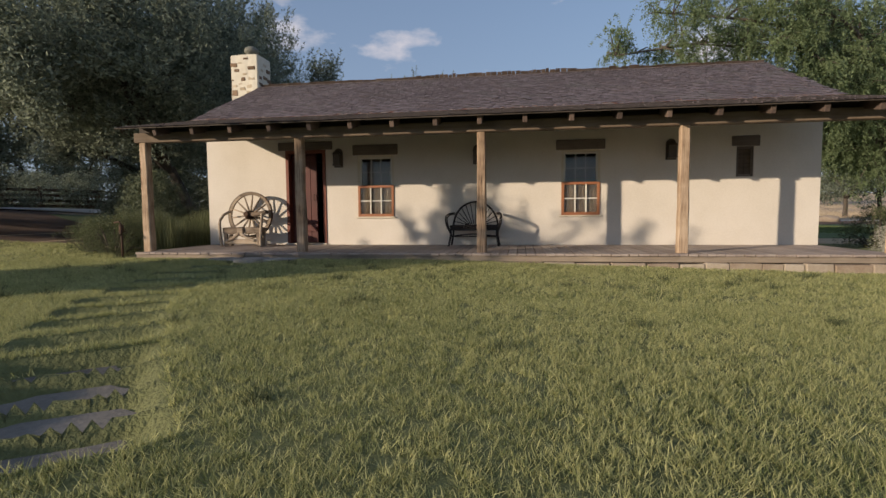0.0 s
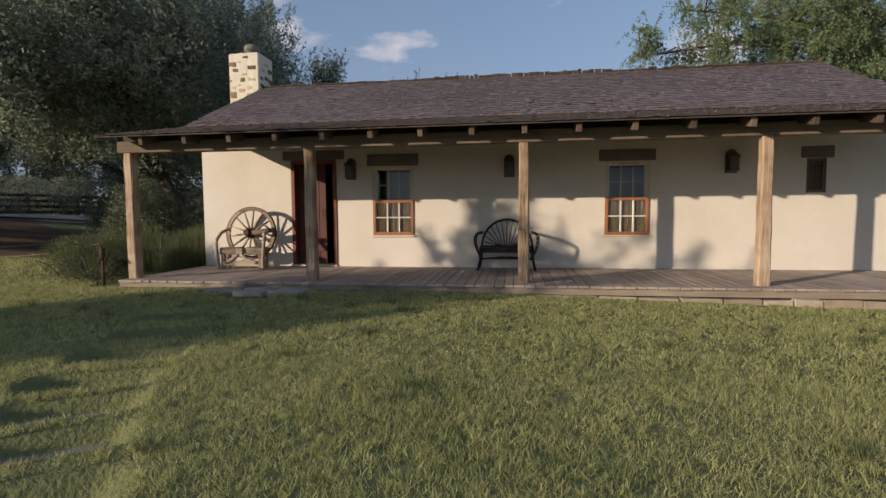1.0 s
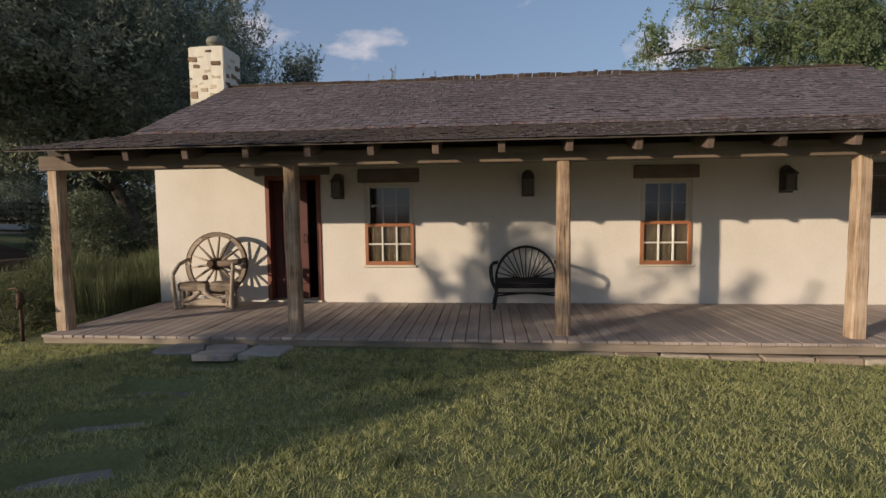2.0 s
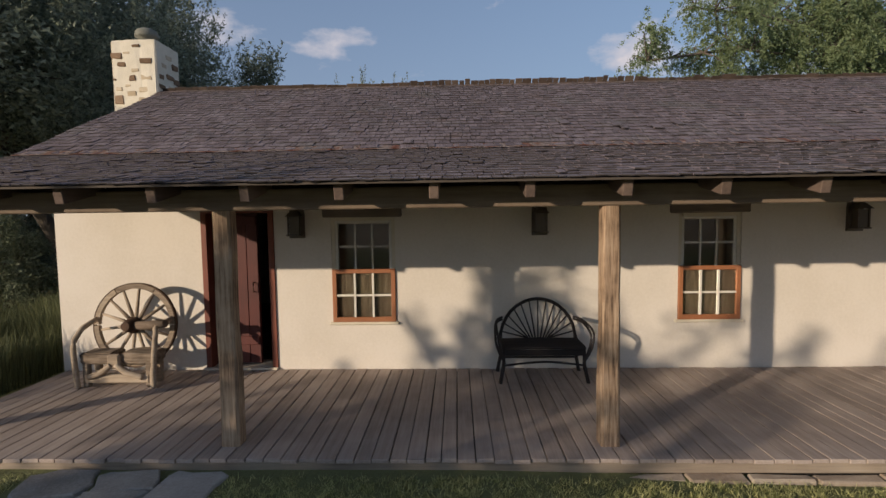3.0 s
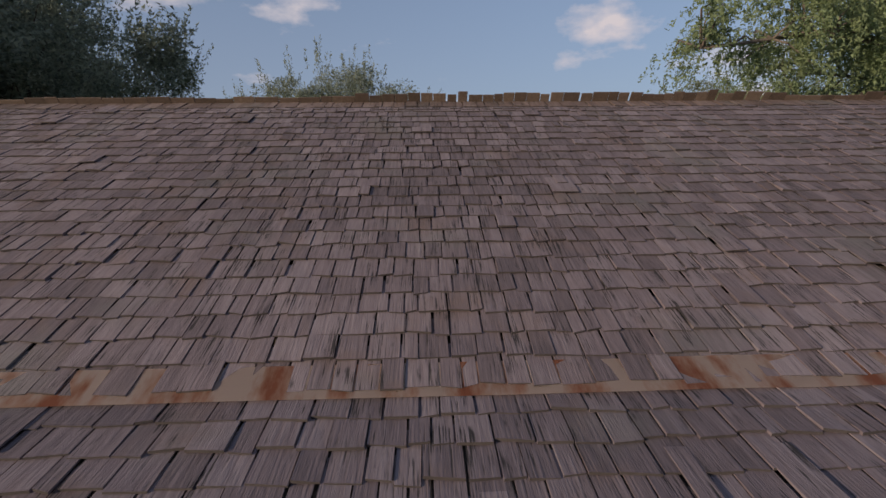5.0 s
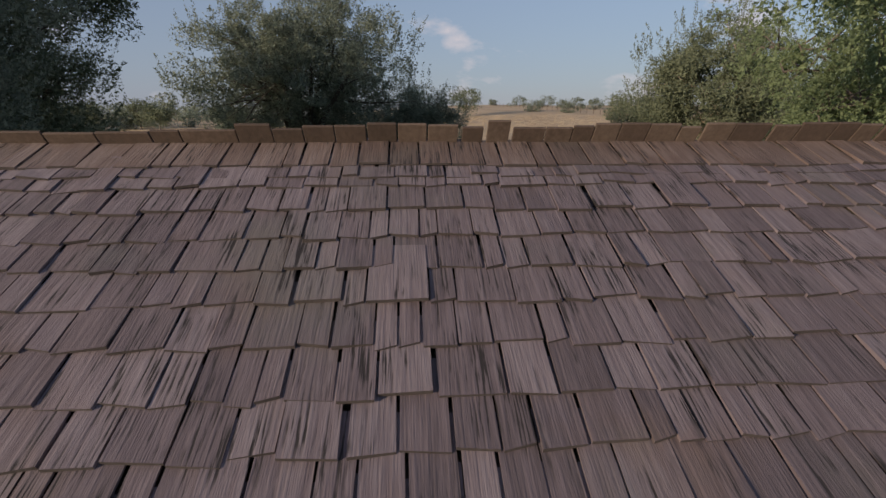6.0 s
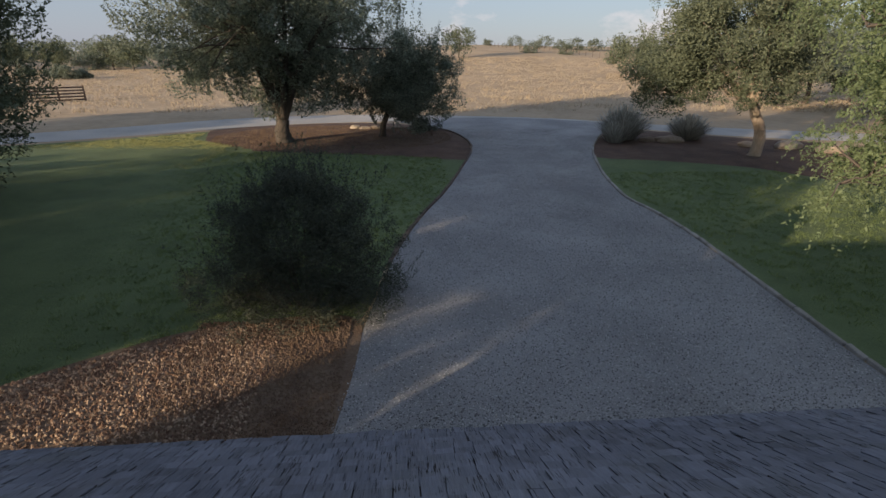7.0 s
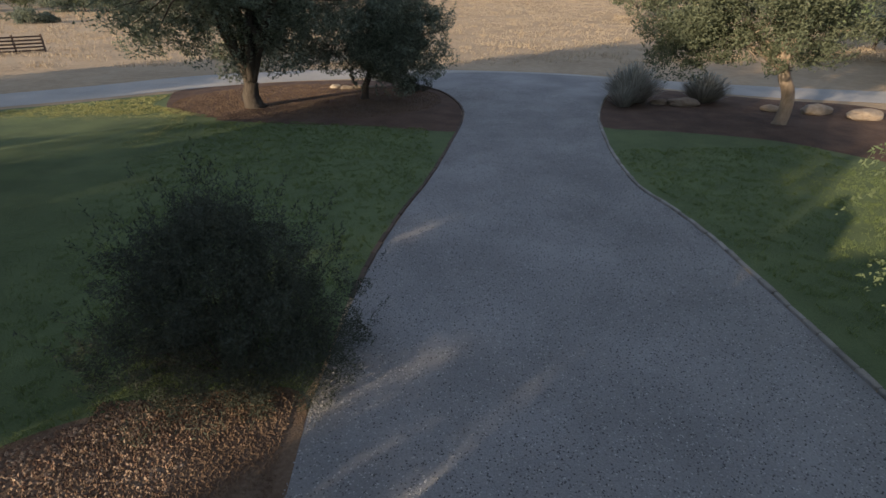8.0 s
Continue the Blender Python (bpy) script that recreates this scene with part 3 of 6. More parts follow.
bm = bmesh.new()
box(bm, DX0 + 0.04, DY + 0.05, 0.0, DX1 - 0.04, -0.01, FLOOR - 0.035)
porch_deck = structure("porch_deck", bm, M_DARKBOARD, "weathered grey board porch floor on a low stone edge", "porch")
bm = bmesh.new()
box(bm, DX0, DY, FLOOR - 0.13, DX1, DY + 0.045, FLOOR - 0.034, 0.006)
part("rim_board", bm, M_FASCIA, porch_deck)

# porch posts, one tapered and worn timber each
POST_X = [-7.10, -4.09, -0.895, 2.28, 5.28]
POST_Y = -2.07


def make_post(bm, x, y, z0, z1, w, rng):
    n = 9
    rows = []
    for k in range(n):
        t = k / (n - 1)
        ww = w * (1.06 - 0.10 * t) / 2
        ox, oy = rng.uniform(-0.004, 0.004, 2)
        c = 0.018
        ring = []
        for sx, sy in ((-1, -1), (1, -1), (1, 1), (-1, 1)):
            for a, b in (((0, c), (c, 0)) if sx * sy > 0 else ((c, 0), (0, c))):
                ring.append(bm.verts.new((x + ox + sx * (ww - a) + rng.uniform(-.003, .003), y + oy + sy * (ww - b) + rng.uniform(-.003, .003), z0 + (z1 - z0) * t)))
        rows.append(ring)
    for a, b in zip(rows, rows[1:]):
        for k in range(8):
            bm.faces.new((a[k], a[(k + 1) % 8], b[(k + 1) % 8], b[k]))
    bm.faces.new(rows[0][::-1])
    bm.faces.new(rows[-1])
    bmesh.ops.recalc_face_normals(bm, faces=bm.faces[:])


for k, x in enumerate(POST_X):
    bm = bmesh.new()
    make_post(bm, x, POST_Y, FLOOR, 2.30, 0.15, RNG)
    tagged(new("porch_post", mesh_from("porch_post", bm, M_POST)), "square weathered timber post standing on the porch floor", "post", "porch posts")

bm = bmesh.new()
box(bm, -7.26, POST_Y - 0.085, 2.295, DX1 + 0.06, POST_Y + 0.085, 2.47, 0.008)
porch_beam = structure("porch_beam", bm, M_BEAM, "long weathered timber beam carried by the porch posts", "beam")

# rafters
porch_slope = (BREAK_Z - EAVE_Z) / (BREAK_Y - EAVE_Y)
RAFTER_X = [-0.895 + 0.708 * k for k in range(-9, 10)]
rafters = thing("porch_rafters", (0, -1.3, 2.6), "row of exposed weathered rafters under the porch roof", "rafters", "", "structure")
for x in RAFTER_X:
    if x < RX0 + 0.05 or x > RX1 - 0.05:
        continue
    bm = bmesh.new()
    a, b = Vector((x, -2.51, 0)), Vector((x, 0.0, 0))
    for p in (a, b):
        p.z = EAVE_Z + porch_slope * (p.y - EAVE_Y) - 0.098
    plank(bm, a, b, 0.075, 0.132, (0, 0, 1), 0.006)
    part("rafter", bm, M_RAFTER, rafters)
bm = bmesh.new()
box(bm, RX0 + 0.02, -2.03, 2.472, RX1 - 0.02, -2.0, EAVE_Z - 0.030 + porch_slope * (-2.02 - EAVE_Y))
structure("frieze_board", bm, M_DARKBOARD, "dark board closing the gap between beam and porch roof", "board")


def roof_slab(name, y0, z0, y1, z1, thick, mat, label, x0=RX0, x1=RX1):
    bm = bmesh.new()
    prof = [(y0, z0), (y1, z1), (y1, z1 - thick), (y0, z0 - thick)]
    f = bm.faces.new([bm.verts.new((x0, y, z)) for y, z in prof])
    r = bmesh.ops.extrude_face_region(bm, geom=[f])
    bmesh.ops.translate(bm, verts=[g for g in r["geom"] if isinstance(g, bmesh.types.BMVert)], vec=(x1 - x0, 0, 0))
    bmesh.ops.recalc_face_normals(bm, faces=bm.faces[:])
    return structure(name, bm, mat, label, "roof")


roof_porch = roof_slab("roof_porch", EAVE_Y, EAVE_Z - 0.012, 0.0, EAVE_Z - 0.012 + porch_slope * (0 - EAVE_Y), 0.016, M_DARKBOARD, "low-pitched porch roof of weathered grey wood shingles")
roof_main = roof_slab("roof_main", BREAK_Y + 0.02, BREAK_Z - 0.012, RIDGE_Y, RIDGE_Z - 0.012, 0.03, M_DARKBOARD, "steeper main roof of weathered grey wood shingles")
roof_back = roof_slab("roof_back", RIDGE_Y + 0.004, RIDGE_Z - 0.012, BACK_Y, BACK_Z - 0.012, 0.03, M_DARKBOARD, "rear roof slope of grey wood shingles in the shade")

# ======== windows, door, lintels ========
def window(name, hole, cols, rows_each, label, group=""):
    """A double-hung sash window: pale casing, upper sash set back, lower varnished sash, muntins, panes and sill."""
    x0, x1, z0, z1 = hole
    zm = z0 + (z1 - z0) * 0.48
    w = thing(name, ((x0 + x1) / 2, 0.1, z0), label, "window", group, "structure")
    fr = 0.045
    bm = bmesh.new()
    box(bm, x0, 0.020, z0, x0 + fr, 0.11, z1)
    box(bm, x1 - fr, 0.020, z0, x1, 0.11, z1)
    box(bm, x0 + fr, -0.012, z1 - fr, x1 - fr, 0.11, z1)
    part("window_frame", bm, M_CREAMTRIM, w, "cream painted window frame")
    bm = bmesh.new()
    box(bm, x0 - 0.035, -0.035, z0 - 0.035, x1 + 0.035, 0.19, z0, 0.006)
    part("window_sill", bm, M_CREAMTRIM, w, "cream painted sill")
    for nm, za, zb, y, mat, bar, sw in (("upper_sash", zm - 0.01, z1 - fr, 0.050, M_WHITE, M_WHITE, 0.036), ("lower_sash", z0, zm + 0.035, -0.004, M_ORANGE, M_WHITE, 0.052)):
        xa, xb = x0 + fr, x1 - fr
        if nm == "lower_sash":
            xa, xb = x0 + 0.004, x1 - 0.004
        bm = bmesh.new()
        box(bm, xa, y - 0.02, za, xa + sw, y + 0.02, zb, 0.003)
        box(bm, xb - sw, y - 0.02, za, xb, y + 0.02, zb, 0.003)
        box(bm, xa + sw, y - 0.02, za, xb - sw, y + 0.02, za + sw * 1.15, 0.003)
        box(bm, xa + sw, y - 0.02, zb - sw, xb - sw, y + 0.02, zb, 0.003)
        sash = part(nm, bm, mat, w, "varnished red-brown lower sash" if nm == "lower_sash" else "cream painted upper sash")
        ix0, ix1, iz0, iz1 = xa + sw, xb - sw, za + sw * 1.15, zb - sw
        for c in range(1, cols):
            bm = bmesh.new()
            xc = ix0 + (ix1 - ix0) * c / cols
            box(bm, xc - 0.012, y - 0.016, iz0, xc + 0.012, y + 0.014, iz1)
            part("muntin", bm, bar, sash, "white glazing bar")
        for r in range(1, rows_each):
            bm = bmesh.new()
            zc = iz0 + (iz1 - iz0) * r / rows_each
            box(bm, ix0, y - 0.013, zc - 0.012, ix1, y + 0.011, zc + 0.012)
            part("muntin", bm, bar, sash, "white glazing bar")
        for c in range(cols):
            for r in range(rows_each):
                bm = bmesh.new()
                pa, pb = ix0 + (ix1 - ix0) * c / cols + 0.004, ix0 + (ix1 - ix0) * (c + 1) / cols - 0.004
                qa, qb = iz0 + (iz1 - iz0) * r / rows_each + 0.004, iz0 + (iz1 - iz0) * (r + 1) / rows_each - 0.004
                box(bm, pa, y - 0.002, qa, pb, y + 0.002, qb)
                p = part("pane", bm, M_GLASS, sash)
                p.visible_shadow = False
    bm = bmesh.new()
    n = 24
    rows = [[bm.verts.new((x0 + 0.049 + (x1 - x0 - 0.098) * k / n, 0.026 + 0.002 * math.sin(k * 1.9), z)) for k in range(n + 1)] for z in (z0 + 0.03, zm - 0.016)]
    for k in range(n):
        bm.faces.new((rows[0][k], rows[0][k + 1], rows[1][k + 1], rows[1][k]))
    bmesh.ops.solidify(bm, geom=bm.faces[:], thickness=0.004)
    part("curtain", bm, M_CURTAIN, w, "brown linen half curtain behind the panes")
    return w


window_1 = window("window_1", WIN1, 3, 2, "double-hung window with varnished lower sash and white bars", "porch windows")
window_2 = window("window_2", WIN2, 3, 2, "double-hung window with varnished lower sash and white bars", "porch windows")

# the small shuttered opening
w3 = thing("window_3", (4.015, 0.1, WIN3[2]), "small dark shuttered window opening high in the wall", "window", "", "structure")
bm = bmesh.new()
x0, x1, z0, z1 = WIN3
box(bm, x0, 0.02, z0, x0 + 0.045, 0.16, z1)
box(bm, x1 - 0.045, 0.02, z0, x1, 0.16, z1)
box(bm, x0 + 0.045, 0.02, z0, x1 - 0.045, 0.16, z0 + 0.045)
box(bm, x0 + 0.045, 0.02, z1 - 0.045, x1 - 0.045, 0.16, z1)
part("window_frame", bm, M_LINTEL, w3)
for k in range(2):
    bm = bmesh.new()
    box(bm, x0 + 0.047 + k * 0.111, 0.05, z0 + 0.047, x0 + 0.155 + k * 0.111, 0.08, z1 - 0.047, 0.004)
    part("shutter_board", bm, M_BEAM, w3)


def lintel(x0, x1, z0, z1):
    bm = bmesh.new()
    box(bm, x0, -0.03, z0, x1, 0.10, z1, 0.012)
    for v in bm.verts:
        v.co += Vector((0, RNG.uniform(-0.004, 0.004), RNG.uniform(-0.006, 0.006)))
    tagged(new("lintel", mesh_from("lintel", bm, M_LINTEL)), "rough dark timber lintel set in the plaster above an opening", "lintel", "lintels", "structure")


lintel(-3.82, -2.83, 2.222, 2.44)
lintel(0.46, 1.42, 2.222, 2.42)
lintel(3.77, 4.27, 2.202, 2.40)
lintel(-5.52, -4.28, 2.362, 2.54)

# the broad leaf is closed, the narrow one made up, swung inwards for a dark strip
door_1 = thing("door_1", (-4.9, 0.2, FLOOR), "tall red-stained plank door, an added narrow leaf open for a dark strip", "door", "", "structure")
x0, x1, z0, z1 = DOOR
bm = bmesh.new()
box(bm, x0, -0.02, z0, x0 + 0.07, 0.20, z1, 0.004)
box(bm, x1 - 0.07, -0.02, z0, x1, 0.20, z1, 0.004)
box(bm, x0 + 0.07, -0.02, z1 - 0.07, x1 - 0.07, 0.20, z1, 0.004)
part("door_frame", bm, M_REDTRIM, door_1, "red-brown painted door frame")
for xa, xb, n, turn in ((x0 + 0.075, x0 + 0.655, 4, 0.0), (x0 + 0.662, x1 - 0.075, 1, radians(-86))):
    hinge = Matrix.Translation((xb, 0.15, 0)) @ Matrix.Rotation(turn, 4, "Z") @ Matrix.Translation((-xb, -0.15, 0))
    bm = bmesh.new()
    box(bm, xa, 0.150, z0 + 0.04, xb, 0.175, z1 - 0.075)
    bmesh.ops.transform(bm, matrix=hinge, verts=bm.verts[:])
    leaf = part("door_leaf", bm, M_DOOR, door_1)
    pw = (xb - xa) / n
    for k in range(n):
        bm = bmesh.new()
        box(bm, xa + k * pw + 0.003, 0.126, z0 + 0.045, xa + (k + 1) * pw - 0.003, 0.149, z1 - 0.08, 0.004)
        bmesh.ops.transform(bm, matrix=hinge, verts=bm.verts[:])
        part("plank", bm, M_DOOR, leaf)
    for zz in (0.29, 1.84):
        bm = bmesh.new()
        box(bm, xa + 0.012, 0.108, z0 + zz, xb - 0.012, 0.1255, z0 + zz + 0.11, 0.004)
        bmesh.ops.transform(bm, matrix=hinge, verts=bm.verts[:])
        part("batten", bm, M_DOOR, leaf)
    if n > 1:
        bm = bmesh.new()
        tube(bm, [(xb - 0.06, 0.125, 1.28), (xb - 0.06, 0.085, 1.28), (xb - 0.06, 0.085, 1.40), (xb - 0.06, 0.125, 1.40)], 0.009, 6)
        part("door_handle", bm, M_IRON, leaf, "black iron pull handle")
bm = bmesh.new()
box(bm, x0, -0.05, FLOOR + 0.001, x1, 0.33, FLOOR + 0.030, 0.005)
part("threshold", bm, M_CREAMTRIM, door_1, "pale worn threshold")

# ======== trees ========
def leaf_cloud(centres, spread, per, size, rng, droop=0.0, aspect=0.5):
    """Corners and faces of many small leaves round the clump centres."""
    c = np.repeat(centres, per, axis=0)
    s = np.repeat(spread, per, axis=0)
    n = len(c)
    d = rng.normal(size=(n, 3))
    d /= np.linalg.norm(d, axis=1, keepdims=True)
    r = rng.uniform(0.35, 1.0, (n, 1)) ** 0.6
    p = c + d * r * s
    if droop:
        p[:, 2] -= droop * rng.uniform(0, 1, n) ** 2
    u = rng.normal(size=(n, 3))
    u[:, 2] = u[:, 2] * 0.7 - droop * 1.2
    u /= np.linalg.norm(u, axis=1, keepdims=True)
    w = np.cross(u, rng.normal(size=(n, 3)))
    w /= np.linalg.norm(w, axis=1, keepdims=True)
    L = size * rng.uniform(0.6, 1.3, (n, 1))
    W = L * aspect
    v = np.stack([p - u * L * 0.42 + w * W * 0.42, p - u * L * 0.25 - w * W * 0.5, p + u * L * 0.55], 1).reshape(-1, 3)
    return v, np.arange(n * 3).reshape(n, 3)


def shoot_leaves(foot, way, length, per, size, rng, aspect=0.5):
    """Leaves set along slim upright shoots that stand out of a crown."""
    n = len(foot)
    d = way * 0.45 + np.array([0, 0, 1.0]) + rng.normal(0, 0.22, (n, 3))
    d /= np.linalg.norm(d, axis=1, keepdims=True)
    t = rng.uniform(0, 1, (n, per, 1))
    wide = 0.13 * (1.15 - t) * length[:, None, None]
    p = foot[:, None] + d[:, None] * t * length[:, None, None] + rng.normal(0, 1, (n, per, 3)) * wide * 0.55
    u = d[:, None] * 0.9 + rng.normal(0, 0.6, (n, per, 3))
    u /= np.linalg.norm(u, axis=2, keepdims=True)
    w = np.cross(u, rng.normal(size=(n, per, 3)))
    w /= np.linalg.norm(w, axis=2, keepdims=True)
    L = size * rng.uniform(0.7, 1.3, (n, per, 1))
    v = np.stack([p + w * L * aspect * 0.45, p - w * L * aspect * 0.45, p + u * L], 2).reshape(-1, 3)
    return v, np.arange(n * per * 3).reshape(-1, 3)


def weeping_tree(base, lean, boughs, twigs, sprays, mat, bark, label, seed, trunk_r):
    """A feathery tree: crooked trunk, long bare boughs, twigs along them and hanging leaf sprays at the twigs' ends."""
    rng = np.random.default_rng(seed)
    bx, by = base
    bz = float(ground_z(bx, by)) - 0.05
    t = thing("tree", (bx, by, bz), label, "tree")
    fork = Vector((bx + lean[0], by + lean[1], bz + lean[2]))
    b0 = Vector((bx, by, bz))
    bm = bmesh.new()
    line = smooth_line([b0, b0.lerp(fork, 0.5) + Vector((0.2, 0.15, 0.0)), fork], False, 5)
    tube(bm, line, [float(q) for q in np.linspace(trunk_r * 1.4, trunk_r * 0.8, len(line))], 10)
    part("trunk", bm, bark, t)
    ends, ways = [], []
    twig_bm = bmesh.new()
    for mid, tip, reach in boughs:
        line = smooth_line([fork - Vector((0, 0, 0.2)), fork.lerp(Vector(mid), 0.5) + Vector(rng.uniform(-.3, .3, 3)), Vector(mid), Vector(tip)], False, 6)
        bm = bmesh.new()
        tube(bm, line, [float(q) for q in np.linspace(trunk_r * 0.5, 0.025, len(line))], 7)
        part("limb", bm, bark, t)
        for _ in range(int(twigs * (0.4 + (line[-1] - line[0]).length / 11.0))):
            k = rng.uniform(0.30, 1.0)
            a = line[min(len(line) - 1, int(k * len(line)))]
            d = Vector(rng.normal(0, 1, 3))
            d.z = d.z * 0.75 + 0.25
            d.normalize()
            q = a + d * reach * float(rng.uniform(0.35, 1.0)) * (1.15 - 0.45 * k)
            m = a.lerp(q, 0.5) + Vector(rng.uniform(-.18, .18, 3)) + Vector((0, 0, 0.12))
            tube(twig_bm, [a, m, q], [0.03, 0.018, 0.006], 4, False)
            ends.append(q)
            ways.append(d)
    tagged(part("branchwork", twig_bm, bark, t), kind="stuff")
    e, d = np.array([tuple(q) for q in ends]), np.array([tuple(q) for q in ways])
    i = np.repeat(np.arange(len(e)), sprays)
    n = len(i)
    foot = e[i] + rng.normal(0, 0.16, (n, 3)) - d[i] * rng.uniform(0, 0.5, (n, 1))
    out = d[i] * 0.6 + rng.normal(0, 0.6, (n, 3))
    out /= np.linalg.norm(out, axis=1, keepdims=True)
    length = rng.uniform(0.35, 1.0, (n, 1, 1))
    per = 32
    s = rng.uniform(0, 1, (n, per, 1))
    p = foot[:, None] + out[:, None] * s * length * 0.75 - np.array([0, 0, 1.0]) * s ** 2 * length * 0.75 + rng.normal(0, 0.028, (n, per, 3))
    u = out[:, None] * 0.4 + rng.normal(0, 0.7, (n, per, 3)) - np.array([0, 0, 0.7]) * s
    u /= np.linalg.norm(u, axis=2, keepdims=True)
    w = np.cross(u, rng.normal(size=(n, per, 3)))
    w /= np.linalg.norm(w, axis=2, keepdims=True)
    L = 0.07 * rng.uniform(0.6, 1.3, (n, per, 1))
    v = np.stack([p + w * L * 0.3, p - w * L * 0.3, p + u * L], 2).reshape(-1, 3)
    tagged(quads("crown", v, np.arange(n * per * 3).reshape(-1, 3), mat, t), kind="stuff")
    return t


def tree(base, centre, radii, clumps, per, leaf, mat, label, seed, trunk_r=0.3, forks=6, clump_r=0.8, bark=None, droop=0.0, zmin=None, fork_at=0.35, aspect=0.5, name="tree", lean=(0, 0), category="tree", group="", hollow=0.45, extra=None, shoots=0.0, stem=None):
    """A broad tree: tapered trunk, limbs that part and part again, and a ragged crown of separate leaf clumps."""
    rng = np.random.default_rng(seed)
    bark = bark or M_BARK
    bx, by = base
    bz = float(ground_z(bx, by)) - 0.05
    c, rr = np.array(centre, float), np.array(radii, float)
    d = rng.normal(size=(clumps, 3))
    d /= np.linalg.norm(d, axis=1, keepdims=True)
    lump = 0.82 + 0.22 * np.sin(3.1 * d[:, :1] + seed) * np.cos(2.7 * d[:, 1:2] - seed) + 0.10 * rng.normal(size=(clumps, 1))
    rad = rng.uniform(hollow, 1.0, (clumps, 1)) ** 0.5 * lump
    cc = c + d * rr * rad
    if zmin is not None:
        cc = cc[cc[:, 2] > zmin + rng.uniform(0, 0.8, len(cc))]
    if extra:
        e = rng.normal(size=(extra[2], 3))
        e /= np.linalg.norm(e, axis=1, keepdims=True)
        cc = np.concatenate([cc, np.array(extra[0]) + e * np.array(extra[1]) * rng.uniform(0.2, 1, (extra[2], 1))])
    t = thing(name, (bx, by, bz), label, category, group)
    bm = bmesh.new()
    top = Vector((bx + lean[0], by + lean[1], bz + (c[2] - bz) * fork_at + 0.4))
    b0 = Vector((bx, by, bz))
    mid = b0.lerp(top, 0.5) + Vector((rng.uniform(-.15, .15), rng.uniform(-.15, .15), 0))
    if stem:
        line = smooth_line([b0] + [b0 + Vector(q) for q in stem], False, 5)
        top = line[-1]
        tube(bm, line, [trunk_r * 1.4] + [float(q) for q in np.linspace(trunk_r * 1.1, trunk_r * 0.85, len(line) - 1)], 10)
    else:
        tube(bm, [b0, b0.lerp(mid, 0.25), mid, top], [trunk_r * 1.45, trunk_r * 1.08, trunk_r * 0.92, trunk_r * 0.8], 10)
    part("trunk", bm, bark, t)
    order = rng.permutation(len(cc))
    ends = cc[order[:forks]]
    tips = []
    for e in ends:
        e = Vector(c + (e - c) * 0.72)
        bend = top.lerp(e, 0.45) + Vector((rng.uniform(-.5, .5), rng.uniform(-.5, .5), rng.uniform(-0.1, 0.7)))
        bm = bmesh.new()
        line = smooth_line([top - Vector((0, 0, 0.15)), bend, e], False, 4)
        tube(bm, line, [float(q) for q in np.linspace(trunk_r * 0.55, trunk_r * 0.16, len(line))], 7)
        limb = part("limb", bm, bark, t)
        tips.append((bend, e))
    bm = bmesh.new()
    for q in cc[order[: min(len(cc), forks * 9)]]:
        q = Vector(q)
        b, e = min(tips, key=lambda p: (p[1] - q).length)
        s = b.lerp(e, rng.uniform(0.35, 1.0))
        m = s.lerp(q, 0.5) + Vector(rng.uniform(-.25, .25, 3))
        tube(bm, [s, m, q], [trunk_r * 0.14, trunk_r * 0.09, 0.012], 5, False)
    tagged(part("branchwork", bm, bark, t), kind="stuff")
    spread = clump_r * rng.uniform(0.6, 1.25, (len(cc), 1)) * np.array([1.0, 1.0, 0.72])
    v, f = leaf_cloud(cc, spread, per, leaf, rng, droop, aspect)
    if shoots:
        n = int(len(cc) * shoots)
        out = cc[rng.integers(0, len(cc), n)]
        way = (out - c) / rr
        way /= np.linalg.norm(way, axis=1, keepdims=True) + 1e-6
        foot = np.where(np.linalg.norm((out - c) / rr, axis=1, keepdims=True) > 0.55, out, c + way * rr * 0.8) + way * clump_r * 0.5
        v2, f2 = shoot_leaves(foot, way, clump_r * rng.uniform(0.8, 1.9, n), 46, leaf * 0.8, rng, aspect)
        v, f = np.concatenate([v, v2]), np.concatenate([f, f2 + len(v)])
    tagged(quads("crown", v, f, mat, t), kind="stuff")
    return t


# oaks beyond the cottage, on the far side of the lawn and along the fence
tree((-8.9, 33.4), (-8.8, 33.4, 6.7), (7.4, 6.0, 5.9), 440, 300, 0.17, M_OAKLEAF, "broad dark live oak with several trunks in a mulch bed", 11, 0.46, 10, 0.95, zmin=1.1, fork_at=0.14, hollow=0.15, shoots=0.7)
tree((-3.3, 35.4), (-1.9, 34.8, 3.4), (3.3, 3.0, 3.3), 180, 420, 0.135, M_OAKLEAF, "smaller dark oak leaning out beside the broad oak", 12, 0.2, 6, 0.8, zmin=0.3, hollow=0.15, lean=(0.4, -0.2), shoots=0.7)
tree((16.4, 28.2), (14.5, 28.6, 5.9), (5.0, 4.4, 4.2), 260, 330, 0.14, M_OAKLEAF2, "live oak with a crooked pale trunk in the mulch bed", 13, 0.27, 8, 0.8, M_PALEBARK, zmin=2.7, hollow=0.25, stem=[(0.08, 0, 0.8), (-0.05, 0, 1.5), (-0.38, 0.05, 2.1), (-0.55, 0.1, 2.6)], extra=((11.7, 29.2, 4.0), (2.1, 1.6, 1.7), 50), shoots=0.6)
